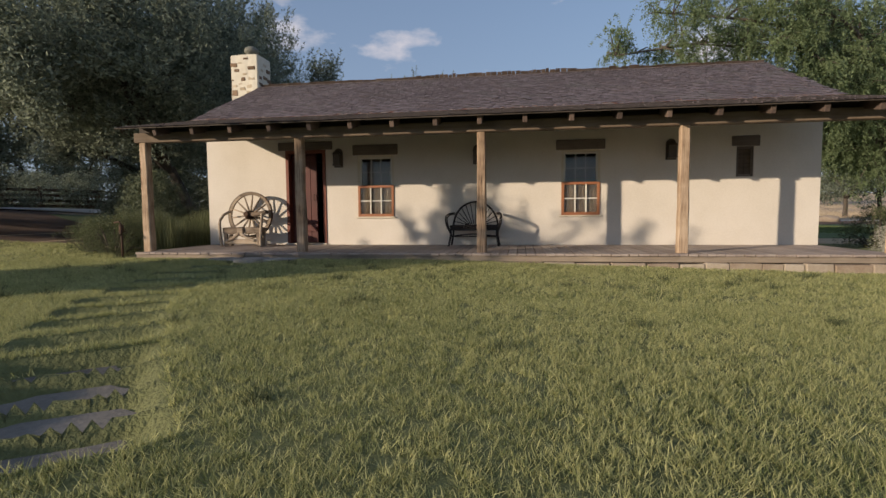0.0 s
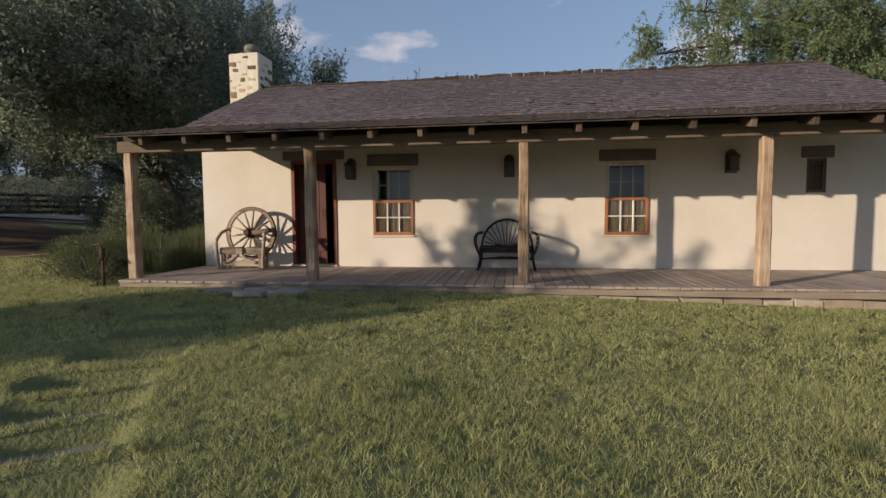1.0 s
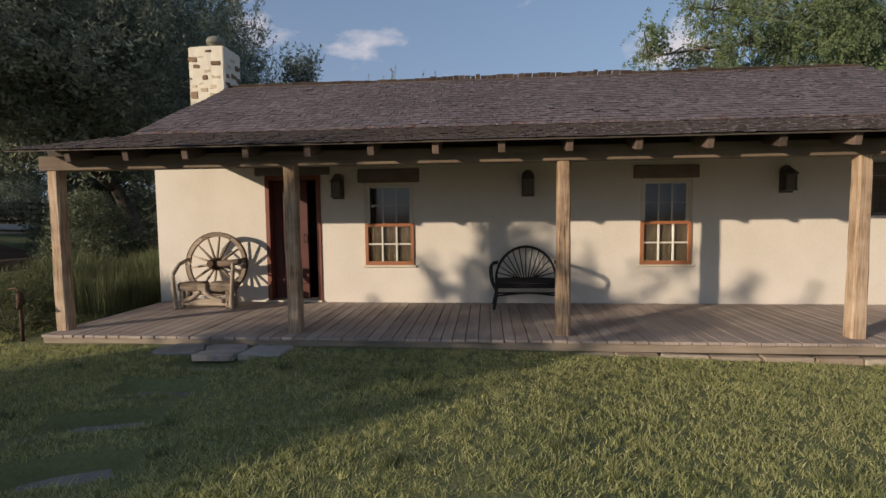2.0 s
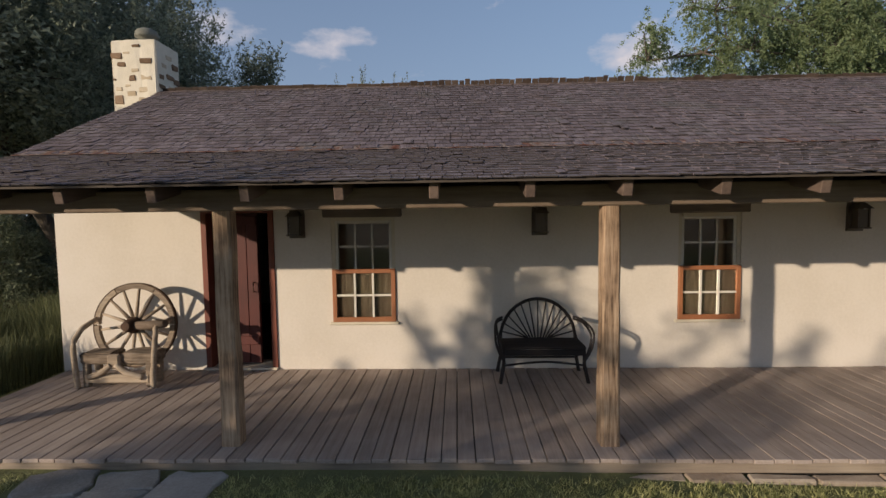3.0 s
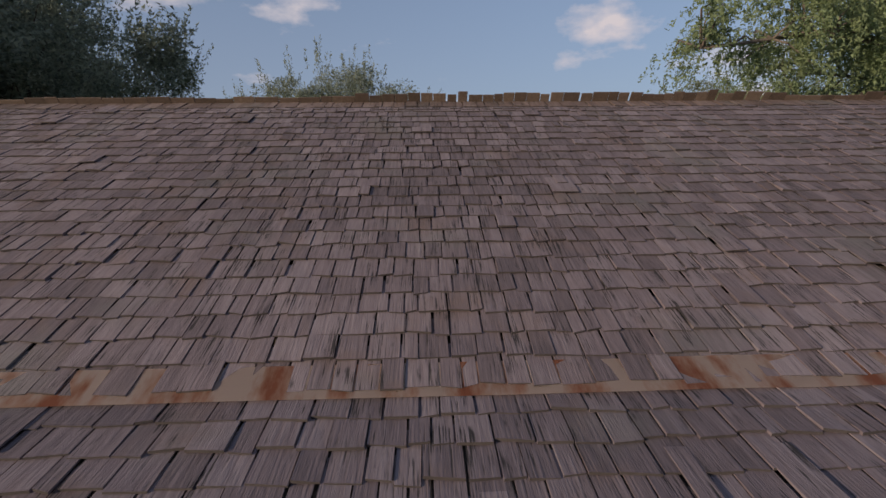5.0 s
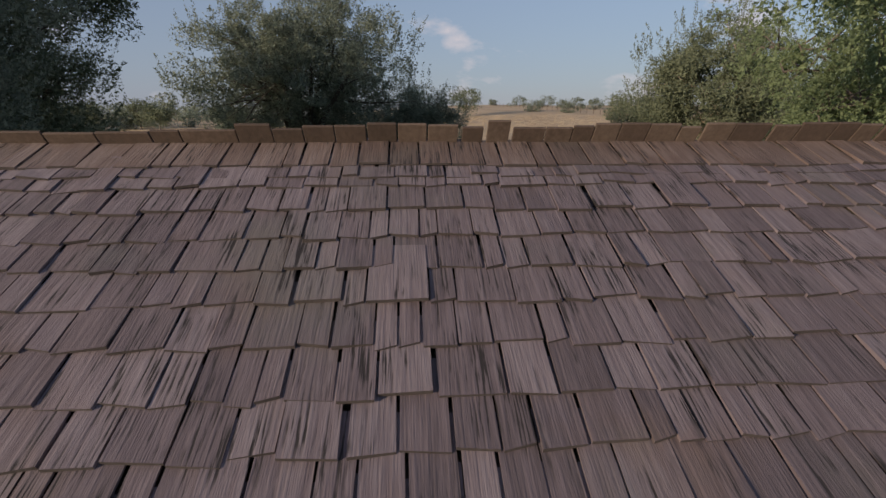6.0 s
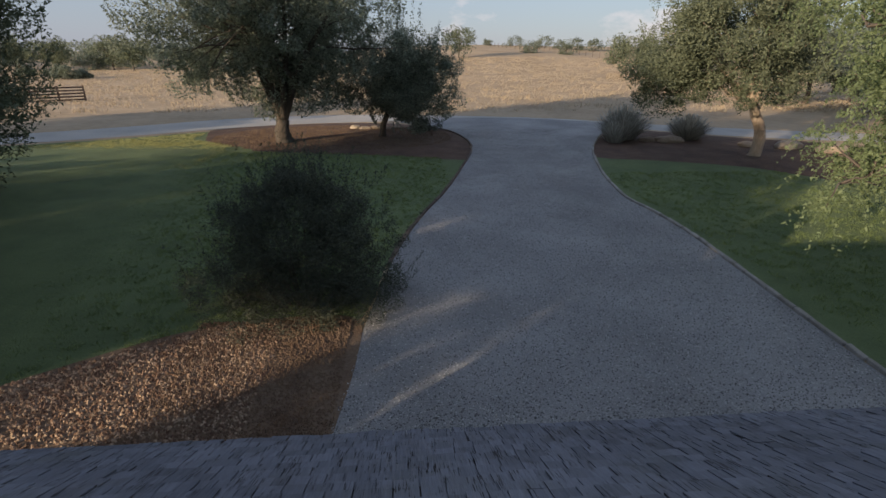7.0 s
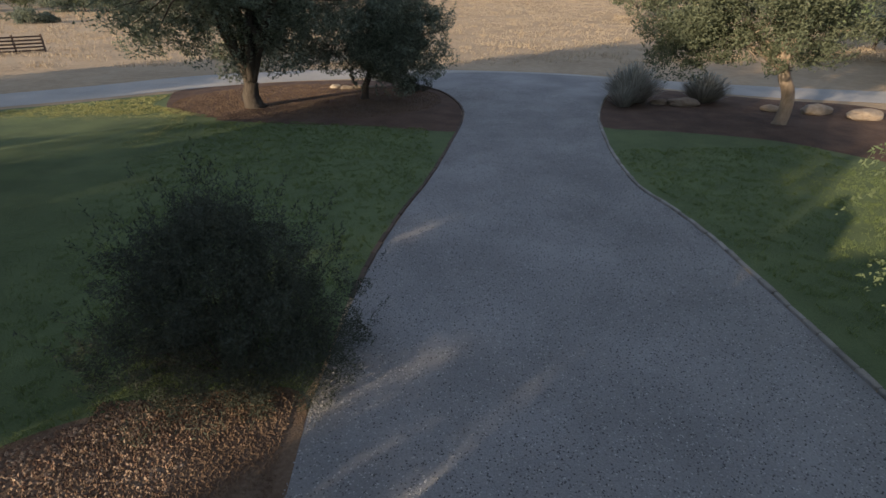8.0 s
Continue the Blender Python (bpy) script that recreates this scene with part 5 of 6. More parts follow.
# ======== black twig bench ========
def twig_bench(cx):
    t = thing("bench", (cx, -0.36, FLOOR), "black bent-twig bench with a fan-shaped back on the porch", "bench")
    yb, yf, zs = -0.15, -0.56, FLOOR + 0.40
    W = 0.465
    bm = bmesh.new()
    hoop = [(cx + (W + 0.0) * math.cos(a), yb + 0.05 * 1, zs - 0.02 + 0.52 * math.sin(a)) for a in np.linspace(0, math.pi, 17)]
    for off, r in ((0.0, 0.016), (0.024, 0.013)):
        tube(bm, [(cx + (x - cx) * (1 - off), y - off * 0.4, zs + (z - zs) * (1 - off)) for x, y, z in hoop], r, 6)
    part("back_hoop", bm, M_BENCH, t)
    for k in range(13):
        a = math.pi * (0.075 + 0.85 * k / 12)
        bm = bmesh.new()
        fx = cx + 0.15 * math.cos(a)
        tube(bm, [(fx, yb + 0.02, zs + 0.02), (cx + 0.47 * math.cos(a), yb + 0.045, zs - 0.02 + 0.50 * math.sin(a))], [0.010, 0.008], 5)
        part("spindle", bm, M_BENCH, t)
    n = 13
    for k in range(n):
        y = yf + (yb - yf) * k / (n - 1)
        bm = bmesh.new()
        tube(bm, [(cx - W - 0.01, y, zs), (cx, y, zs + 0.008), (cx + W + 0.01, y, zs)], 0.019, 6)
        part("seat_stick", bm, M_BENCH, t)
    bm = bmesh.new()
    box(bm, cx - W, yf - 0.012, zs - 0.085, cx + W, yf + 0.012, zs - 0.016, 0.005)
    part("apron", bm, M_BENCH, t)
    for sx in (-1, 1):
        for y, z1 in ((yf, zs), (yb, zs + 0.05)):
            bm = bmesh.new()
            tube(bm, [(cx + sx * (W + 0.035), y + (-0.03 if y == yf else 0.02), FLOOR), (cx + sx * (W - 0.005), y, zs * 0.5 + FLOOR * 0.5), (cx + sx * (W - 0.01), y, z1)], [0.022, 0.021, 0.02], 7)
            part("leg", bm, M_BENCH, t)
        bm = bmesh.new()
        for off in (0.0, 0.028):
            arm = smooth_line([(cx + sx * (W - 0.03), yb + 0.04, zs + 0.27 - off), (cx + sx * (W + 0.05), yb - 0.10, zs + 0.255 - off), (cx + sx * (W + 0.09 - off), yf - 0.01, zs + 0.19 - off), (cx + sx * (W + 0.07 - off), yf - 0.045, zs + 0.02), (cx + sx * (W - 0.02), yf - 0.02, zs - 0.17)], False, 5)
            tube(bm, arm, 0.014, 6)
        part("armrest", bm, M_BENCH, t)
    bm = bmesh.new()
    tube(bm, smooth_line([(cx - W, yf, FLOOR + 0.20), (cx, yf - 0.01, FLOOR + 0.245), (cx + W, yf, FLOOR + 0.20)], False, 6), 0.014, 6)
    part("stretcher", bm, M_BENCH, t)
    bm = bmesh.new()
    tube(bm, [(cx - W, yb, FLOOR + 0.18), (cx + W, yb, FLOOR + 0.18)], 0.014, 6)
    part("stretcher", bm, M_BENCH, t)


twig_bench(-1.17)

# ======== wagon-wheel bench ========
def wheel_bench(cx, cy):
    t = thing("wagon_wheel_bench", (cx, cy - 0.3, FLOOR), "rustic grey bench with an old wagon wheel as backrest", "bench")
    hub = Vector((cx, cy, FLOOR + 0.66))
    R = 0.50
    tilt = Matrix.Translation(hub) @ Matrix.Rotation(radians(-6), 4, "X")

    def w3d(r, a, y=0.0):
        return tilt @ Vector((r * math.cos(a), y, r * math.sin(a)))
    bm = bmesh.new()
    rows = []
    for a in np.linspace(0, 2 * math.pi, 41)[:-1]:
        rows.append([bm.verts.new(w3d(r, a, y)) for r, y in ((R - 0.004, -0.028), (R + 0.008, -0.028), (R + 0.008, 0.028), (R - 0.004, 0.028))])
    for p, q in zip(rows, rows[1:] + rows[:1]):
        for j in range(4):
            bm.faces.new((p[j], p[(j + 1) % 4], q[(j + 1) % 4], q[j]))
    bmesh.ops.recalc_face_normals(bm, faces=bm.faces[:])
    wheel = part("wheel", bm, M_IRON, t, "old wagon wheel with an iron tyre")
    # felloes: the wooden rim in six pieces, with an iron tyre round them
    for k in range(6):
        bm = bmesh.new()
        a0, a1 = 2 * math.pi * k / 6 + 0.012, 2 * math.pi * (k + 1) / 6 - 0.012
        rows = []
        for a in np.linspace(a0, a1, 7):
            rows.append([bm.verts.new(w3d(r, a, y)) for r, y in ((R - 0.062, -0.026), (R - 0.004, -0.026), (R - 0.004, 0.026), (R - 0.062, 0.026))])
        for p, q in zip(rows, rows[1:]):
            for j in range(4):
                bm.faces.new((p[j], p[(j + 1) % 4], q[(j + 1) % 4], q[j]))
        bm.faces.new(rows[0][::-1])
        bm.faces.new(rows[-1])
        bmesh.ops.recalc_face_normals(bm, faces=bm.faces[:])
        part("felloe", bm, M_WHEEL, wheel)
    for k in range(14):
        a = 2 * math.pi * (k + 0.3) / 14
        bm = bmesh.new()
        tube(bm, [w3d(0.06, a), w3d(0.2, a), w3d(R - 0.055, a)], [0.024, 0.021, 0.015], 6)
        part("spoke", bm, M_WHEEL, wheel)
    bm = bmesh.new()
    tube(bm, [tilt @ Vector((0, y, 0)) for y in (0.10, 0.06, -0.05, -0.06, -0.15, -0.16, -0.20)], [0.06, 0.085, 0.10, 0.088, 0.072, 0.058, 0.052], 14)
    part("hub", bm, M_IRON, wheel)
    # thick slab seat in two halves, with a notch and curved braces below
    zs = FLOOR + 0.34
    for x0, x1 in ((cx - 0.50, cx - 0.07), (cx - 0.02, cx + 0.42)):
        bm = bmesh.new()
        box(bm, x0 + 0.03, cy - 0.33, zs - 0.07, x1 - 0.02, cy - 0.06, zs + 0.06, 0.025)
        bmesh.ops.subdivide_edges(bm, edges=bm.edges[:], cuts=2, use_grid_fill=True)
        for v in bm.verts:
            v.co += Vector((RNG.uniform(-.008, .008), RNG.uniform(-.012, .012), RNG.uniform(-.008, .008)))
        part("seat_slab", bm, M_WHEEL, t)
    bm = bmesh.new()
    box(bm, cx - 0.12, cy - 0.375, zs - 0.12, cx + 0.03, cy - 0.315, zs + 0.055, 0.02)
    part("centre_block", bm, M_WHEEL, t)
    for sx in (-1, 1):
        bm = bmesh.new()
        tube(bm, smooth_line([(cx - 0.045 + sx * 0.03, cy - 0.36, zs - 0.06), (cx - 0.045 + sx * 0.14, cy - 0.36, zs - 0.15), (cx - 0.045 + sx * 0.32, cy - 0.335, FLOOR + 0.12)], False, 5), 0.036, 6)
        part("brace", bm, M_WHEEL, t)
        for y in (cy - 0.29, cy - 0.10):
            bm = bmesh.new()
            box(bm, cx - 0.04 + sx * 0.37 - 0.035, y - 0.035, FLOOR, cx - 0.04 + sx * 0.37 + 0.035, y + 0.035, zs - 0.062, 0.01)
            part("leg", bm, M_WHEEL, t)
        bm = bmesh.new()
        xx = cx - 0.04 + sx * 0.455
        arm = smooth_line([(cx + sx * 0.46, cy - 0.02, FLOOR + 0.74), (xx - sx * 0.02, cy - 0.22, FLOOR + 0.68), (xx, cy - 0.28, FLOOR + 0.62), (xx + sx * 0.02, cy - 0.345, FLOOR + 0.50), (xx, cy - 0.36, FLOOR + 0.2), (xx - sx * 0.01, cy - 0.35, FLOOR)], False, 5)
        tube(bm, arm, [0.030] * (len(arm) - 6) + [0.033] * 6, 8)
        part("armrest", bm, M_WHEEL, t)
    bm = bmesh.new()
    box(bm, cx - 0.42, cy - 0.335, FLOOR + 0.05, cx + 0.34, cy - 0.255, FLOOR + 0.15, 0.012)
    part("bottom_rail", bm, M_WHEEL, t)
    bm = bmesh.new()
    tube(bm, [(cx + 0.06, cy - 0.10, hub.z + 0.01), (cx + 0.30, cy - 0.16, hub.z + 0.03), (cx + 0.50, cy - 0.22, hub.z + 0.06)], [0.05, 0.055, 0.045], 8)
    part("arm_log", bm, M_BEAM, t)


wheel_bench(-6.05, -0.33)

# ======== yard hydrant by the porch corner ========
hyd = thing("yard_hydrant", (-7.5, -2.28, 0.18), "old iron yard hydrant standing beside the porch corner", "hydrant")
bm = bmesh.new()
tube(bm, [(-7.5, -2.28, 0.1), (-7.5, -2.28, 0.72)], 0.022, 8)
part("pipe", bm, M_IRON, hyd)
bm = bmesh.new()
tube(bm, [(-7.5, -2.28, 0.66), (-7.5, -2.28, 0.80)], [0.045, 0.04], 10)
tube(bm, [(-7.5, -2.28, 0.70), (-7.44, -2.36, 0.68), (-7.42, -2.39, 0.62)], 0.022, 7)
part("head", bm, M_IRON, hyd)
bm = bmesh.new()
tube(bm, [(-7.5, -2.28, 0.80), (-7.56, -2.26, 0.86), (-7.68, -2.24, 0.84)], 0.014, 6)
part("lever", bm, M_IRON, hyd)

# ======== stepping stones and flagstones ========
def flat_stone(name, x, y, w, d, turn, label, group, seed, lift=0.0, thick=0.05):
    rng = np.random.default_rng(seed)
    n = 11
    z = float(ground_z(x, y)) + lift
    bm = bmesh.new()
    ct, st = math.cos(turn), math.sin(turn)
    rows = []
    for zz, s in ((z - thick, 1.0), (z + 0.012, 1.0), (z + 0.022, 0.95)):
        ring = []
        for k in range(n):
            a = 2 * math.pi * k / n
            u = abs(math.cos(a)) ** 0.5 * math.copysign(1, math.cos(a)) * w / 2
            v = abs(math.sin(a)) ** 0.5 * math.copysign(1, math.sin(a)) * d / 2
            j = 0.9 + 0.12 * math.sin(k * 2.3 + seed) + 0.05 * math.sin(k * 5.1 + 2 * seed)
            ring.append(bm.verts.new((x + s * j * (u * ct - v * st), y + s * j * (u * st + v * ct), zz)))
        rows.append(ring)
    for p, q in zip(rows, rows[1:]):
        for k in range(n):
            bm.faces.new((p[k], p[(k + 1) % n], q[(k + 1) % n], q[k]))
    bm.faces.new(rows[-1])
    bmesh.ops.recalc_face_normals(bm, faces=bm.faces[:])
    tagged(new(name, mesh_from(name, bm, M_STEP if name == "stepping_stone" else M_FLAG)), label, "stone", group)


for k, (x, y) in enumerate(STEPS):
    flat_stone("stepping_stone", x, y, 0.62, 0.30, step_turn(k), "flat grey stepping stone sunk in the lawn", "stepping stones", k, -0.108)
for k, (x, y, w, d) in enumerate([(-5.26, -2.58, 0.60, 0.42), (-4.72, -2.54, 0.52, 0.32), (-4.22, -2.60, 0.50, 0.46), (-4.72, -2.77, 0.54, 0.17)]):
    flat_stone("flagstone", x, y, w * 1.05, d * 1.05, 0.10 * math.sin(2.3 * k), "pale grey flagstone laid as a step before the porch", "flagstones", 40 + k, 0.012 + 0.004 * (k % 2))

# stone edge under the porch floor
x, k = DX0, 0
while x < DX1 - 0.1:
    w = float(RNG.uniform(0.28, 0.62))
    bm = bmesh.new()
    x2 = min(x + w, DX1)
    gz = float(ground_z((x + x2) / 2, -2.4))
    stone_block(bm, x + 0.006, DY - 0.10, gz - 0.08, x2 - 0.006, DY + 0.02, FLOOR - 0.135 + RNG.uniform(-0.012, 0.0), 0.012, RNG)
    part("edge_stone", bm, M_STONE, porch_deck)
    x = x2

# ======== driveway edging, boulders, fences ========
def edging(line, name, label, mat, step, w, h, seed):
    rng = np.random.default_rng(seed)
    t = thing(name, (*line[0], 0.14), label, "edging", "", "structure")
    pts = smooth_line([(x, y, 0) for x, y in line], False, 30)
    acc, last = 0.0, pts[0]
    for p in pts[1:]:
        if (p - last).length >= step:
            a, b = last.lerp(p, 0.02), last.lerp(p, 0.98)
            z = 0.14 + h / 2 - 0.01
            bm = bmesh.new()
            plank(bm, (a.x + rng.uniform(-.02, .02), a.y, z), (b.x + rng.uniform(-.02, .02), b.y, z + rng.uniform(-.01, .01)), w * rng.uniform(0.8, 1.2), h, (0, 0, 1), 0.015)
            part("edging_stone", bm, mat, t)
            last = p
    return t


edging([(x - 0.06, y) for x, y in DRIVE_L[3:]], "edging_left", "low dark timber and stone edging along the driveway", M_FENCE, 0.55, 0.10, 0.09, 51)
edging([(x + 0.06, y) for x, y in DRIVE_R[1:]], "edging_right", "low grey stone edging along the driveway", M_FLAG, 0.42, 0.11, 0.09, 52)


def boulder(x, y, sx, sy, sz, seed):
    rng = np.random.default_rng(seed)
    bm = bmesh.new()
    bmesh.ops.create_icosphere(bm, subdivisions=3, radius=1.0)
    for v in bm.verts:
        n = 1 + 0.22 * noise.noise(v.co * 1.3 + Vector((seed, 0, 0))) + 0.08 * noise.noise(v.co * 4)
        v.co = Vector((x + v.co.x * sx * n, y + v.co.y * sy * n, float(ground_z(x, y)) + sz * 0.55 + v.co.z * sz * n))
    tagged(new("boulder", mesh_from("boulder", bm, M_STONE)), "pale limestone boulder lying in the mulch", "boulder", "boulders")


for k, (x, y, a, b, c) in enumerate([(14.0, 32.6, 0.9, 0.5, 0.26), (19.8, 30.2, 0.8, 0.5, 0.3), (21.4, 29.0, 0.9, 0.6, 0.3), (17.9, 31.0, 0.5, 0.4, 0.2), (12.9, 33.0, 0.5, 0.35, 0.18), (-5.3, 38.9, 0.35, 0.25, 0.16), (-4.6, 38.6, 0.4, 0.25, 0.14), (-3.9, 38.8, 0.32, 0.25, 0.16), (-3.2, 38.6, 0.4, 0.25, 0.13), (-2.5, 38.9, 0.3, 0.22, 0.12)]):
    boulder(x, y, a, b, c, 3 + k)


def rail_fence(name, a, b, rails, height, step, label):
    a, b = Vector((*a, 0)), Vector((*b, 0))
    t = thing(name, (a.x, a.y, float(ground_z(a.x, a.y))), label, "fence")
    n = max(2, int(round((b - a).length / step)) + 1)
    posts = []
    for k in range(n):
        p = a.lerp(b, k / (n - 1))
        p.z = float(ground_z(p.x, p.y))
        posts.append(p)
        bm = bmesh.new()
        box(bm, p.x - 0.07, p.y - 0.07, p.z - 0.1, p.x + 0.07, p.y + 0.07, p.z + height + 0.08, 0.012)
        part("post", bm, M_FENCE, t)
    for p, q in zip(posts, posts[1:]):
        for r in range(rails):
            z = height * (r + 0.6) / rails
            bm = bmesh.new()
            plank(bm, p + Vector((0, -0.08, z)), q + Vector((0, -0.08, z)), 0.035, 0.15, (0, 0, 1), 0.006)
            part("rail", bm, M_FENCE, t)


rail_fence("plank_fence", (-38, 2.5), (-22.5, 22.5), 4, 1.25, 2.4, "brown four-rail plank fence under the trees")
rail_fence("field_gate", (-41.5, 54.4), (-34.8, 60.2), 5, 1.5, 2.2, "short run of brown rail fence in the dry pasture")
for k in range(22):
    x, y = 34 + k * 1.0, 216 - 3.0 * k
    z = float(ground_z(x, y))
    bm = bmesh.new()
    tube(bm, [(x, y, z - 0.1), (x, y, z + 1.5)], 0.07, 5)
    tagged(new("fence_post", mesh_from("fence_post", bm, M_FENCE)), "weathered cedar fence post on the pasture crest", "post", "pasture fence posts")


# ======== grass, pebbles and straw ========
def blades(name, px, py, height, width, mat, label, seed, lean=0.6, lift=0.0):
    """Loose grass: one slim blade a point."""
    rng = np.random.default_rng(seed)
    n = len(px)
    z = ground_z(px, py) + lift - (lawn_dip(px, py) if name == "grass" else 0.0)
    h = height * rng.uniform(0.45, 1.15, n)
    a = rng.uniform(0, 2 * np.pi, n)
    w = np.stack([np.cos(a), np.sin(a), np.zeros(n)], 1) * (width * rng.uniform(0.6, 1.3, n) / 2)[:, None]
    base = np.stack([px, py, z], 1)
    top = base + np.stack([rng.normal(0, lean, n) * h, rng.normal(0, lean, n) * h, h], 1)
    v = np.stack([base - w, base + w, top], 1).reshape(-1, 3)
    return tagged(quads(name, v, np.arange(n * 3).reshape(n, 3), mat), label, "grass", "", "stuff")


def scatter(n, x0, x1, y0, y1, seed, tuft=0.0):
    """Points over a rectangle, gathered a little into tufts."""
    rng = np.random.default_rng(seed)
    if tuft:
        m = max(1, n // 14)
        cx, cy = rng.uniform(x0, x1, m), rng.uniform(y0, y1, m)
        i = rng.integers(0, m, n)
        return cx[i] + rng.normal(0, tuft, n), cy[i] + rng.normal(0, tuft, n)
    return rng.uniform(x0, x1, n), rng.uniform(y0, y1, n)


def clear_of_stones(px, py):
    keep = np.ones(len(px), bool)
    keep &= lawn_dip(px, py) < 0.003
    keep &= ~((px > -5.58) & (px < -3.96) & (py > -2.84))
    return px[keep], py[keep]


LAWN_BITS = [("near", 430000, -6.0, 4.0, -9.6, -5.6, 0.044, 0.0052, 0.018), ("mid", 220000, -9.0, 6.4, -5.6, -2.46, 0.048, 0.0085, 0.022),
             ("left", 66000, -21.0, -9.0, -9.0, 2.95, 0.07, 0.018, 0.05), ("left_near", 34000, -10.0, -5.9, -9.0, -5.6, 0.08, 0.010, 0.04), ("right", 34000, 3.9, 9.0, -9.6, -5.5, 0.08, 0.012, 0.04), ("broad", 46000, -26.0, 15.0, -22.0, -2.5, 0.075, 0.022, 0.08), ("far_left", 14000, -9.0, -7.7, -2.46, 2.95, 0.09, 0.012, 0.04)]
for k, (nm, n, x0, x1, y0, y1, hh, ww, tf) in enumerate(LAWN_BITS):
    px, py = clear_of_stones(*scatter(n, x0, x1, y0, y1, 200 + k, tf))
    keep = ~((py > -2.45) & (px > -7.5))
    if nm == "broad":
        keep &= ~((px > -9.8) & (px < 8.8) & (py > -9.5))
    px, py = px[keep], py[keep]
    blades("grass", px, py, hh, ww, M_BLADE, "mown green grass blades of the front lawn", 300 + k)

rng = np.random.default_rng(77)
tx, ty = rng.uniform(-7, 5, 60), rng.uniform(-9.2, -3.0, 60)
i = rng.integers(0, 60, 3600)
px, py = clear_of_stones(tx[i] + rng.normal(0, 0.045, 3600), ty[i] + rng.normal(0, 0.035, 3600))
blades("weed_tufts", px, py, 0.105, 0.008, M_REED, "darker taller tufts standing in the lawn", 315, 0.5)
px, py = scatter(130000, -19, -0.2, 10.0, 30, 211, 0.05)
keep = (px < np.interp(py, [q[1] for q in DRIVE_L], [q[0] for q in DRIVE_L]) - 0.2) & (py < 28.3 - 0.28 * (px + 0.5))  & (py > np.minimum(12.1, 11.75 + (px + 6.1) * 0.66))
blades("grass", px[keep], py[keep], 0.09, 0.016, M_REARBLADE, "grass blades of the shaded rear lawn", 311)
# The lit corner of the same lawn takes the paler front blade colour.
px, py = scatter(60000, -25, -11.4, 26, 38, 214, 0.08)
keep = (py < 37.0 + 0.63 * (px + 14.6)) & (py > 25.5 - 0.2 * (px + 14)) & ((px < -14.5) | (py < 32.4 - 0.75 * (px + 12)))
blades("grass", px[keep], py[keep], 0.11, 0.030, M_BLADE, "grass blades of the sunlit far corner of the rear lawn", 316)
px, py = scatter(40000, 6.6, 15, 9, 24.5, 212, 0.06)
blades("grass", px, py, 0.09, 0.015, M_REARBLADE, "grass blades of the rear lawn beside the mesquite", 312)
px, py = scatter(85000, -75, 70, 49, 150, 213, 0.5)
blades("straw", px, py, 0.32, 0.07, M_STRAW, "tufts of dry straw-coloured pasture grass", 313, 0.4)


def pebbles(name, px, py, size, mat, label, seed, lift=0.0):
    """Loose stones or chips: one squashed faceted lump a point."""
    rng = np.random.default_rng(seed)
    n = len(px)
    z = ground_z(px, py) + lift
    octa = np.array([(1, 0, -0.3), (0.1, 1, -0.3), (-1, 0.1, -0.3), (0, -1, -0.3), (0.1, 0.1, 0.75)], float)
    s = size * rng.uniform(0.45, 1.3, (n, 1, 3))
    v = octa[None] * s
    a = rng.uniform(0, 2 * np.pi, n)
    c, q = np.cos(a)[:, None], np.sin(a)[:, None]
    v = np.stack([v[..., 0] * c - v[..., 1] * q, v[..., 0] * q + v[..., 1] * c, v[..., 2]], -1)
    v = (v + np.stack([px, py, z], 1)[:, None]).reshape(-1, 3)
    tri = np.array([(0, 1, 4), (1, 2, 4), (2, 3, 4), (3, 0, 4)])
    f = (np.arange(n)[:, None, None] * 5 + tri[None]).reshape(-1, 3)
    return tagged(quads(name, v, f, mat), label, "stones", "", "stuff")


px, py = scatter(17000, -12.0, -4.4, 7.0, 11.9, 221)
keep = py < np.minimum(12.0, 11.62 + (px + 6.1) * 0.62)
pebbles("river_pebbles", px[keep], py[keep], 0.042, M_PEBBLE, "rounded brown river pebbles in the planting bed", 321, 0.02)
px, py = scatter(14000, -13.6, 1.0, 30.6, 40.5, 224)
keep = (((px + 6.2) / 7.6) ** 2 + ((py - 35.2) / 5.4) ** 2 < 0.92)
pebbles("mulch_chips", px[keep], py[keep], 0.05, M_CHIP, "coarse brown bark chips under the large oak", 324, 0.012)
px, py = scatter(11000, -6.0, -3.15, 7.2, 12.0, 222)
pebbles("wood_chips", px, py, 0.034, M_CHIP, "loose brown wood chips in the planting bed", 322, 0.02)
px, py = scatter(66000, -3.4, 8.5, 0.0, 1.0, 223)
py = 8.4 + 30 * py ** 1.7
keep = (px > np.interp(py, [q[1] for q in DRIVE_L], [q[0] for q in DRIVE_L]) + 0.05) & (px < np.interp(py, [q[1] for q in DRIVE_R], [q[0] for q in DRIVE_R]) - 0.05)
pebbles("loose_gravel", px[keep], py[keep], 0.019, M_GRAVELSTONE, "loose crushed grey gravel on the driveway", 323, 0.016)

# ======== porch boards ========
def board_mesh(w):
    bm = bmesh.new()
    box(bm, -w / 2, DY - 0.03, -0.034, w / 2, -0.012, 0.0, 0.004)
    return mesh_from("porch_board", bm, M_DECK)


BOARDS = {w: board_mesh(w) for w in (0.118, 0.128, 0.138, 0.15)}
rng = np.random.default_rng(5)
x = DX0
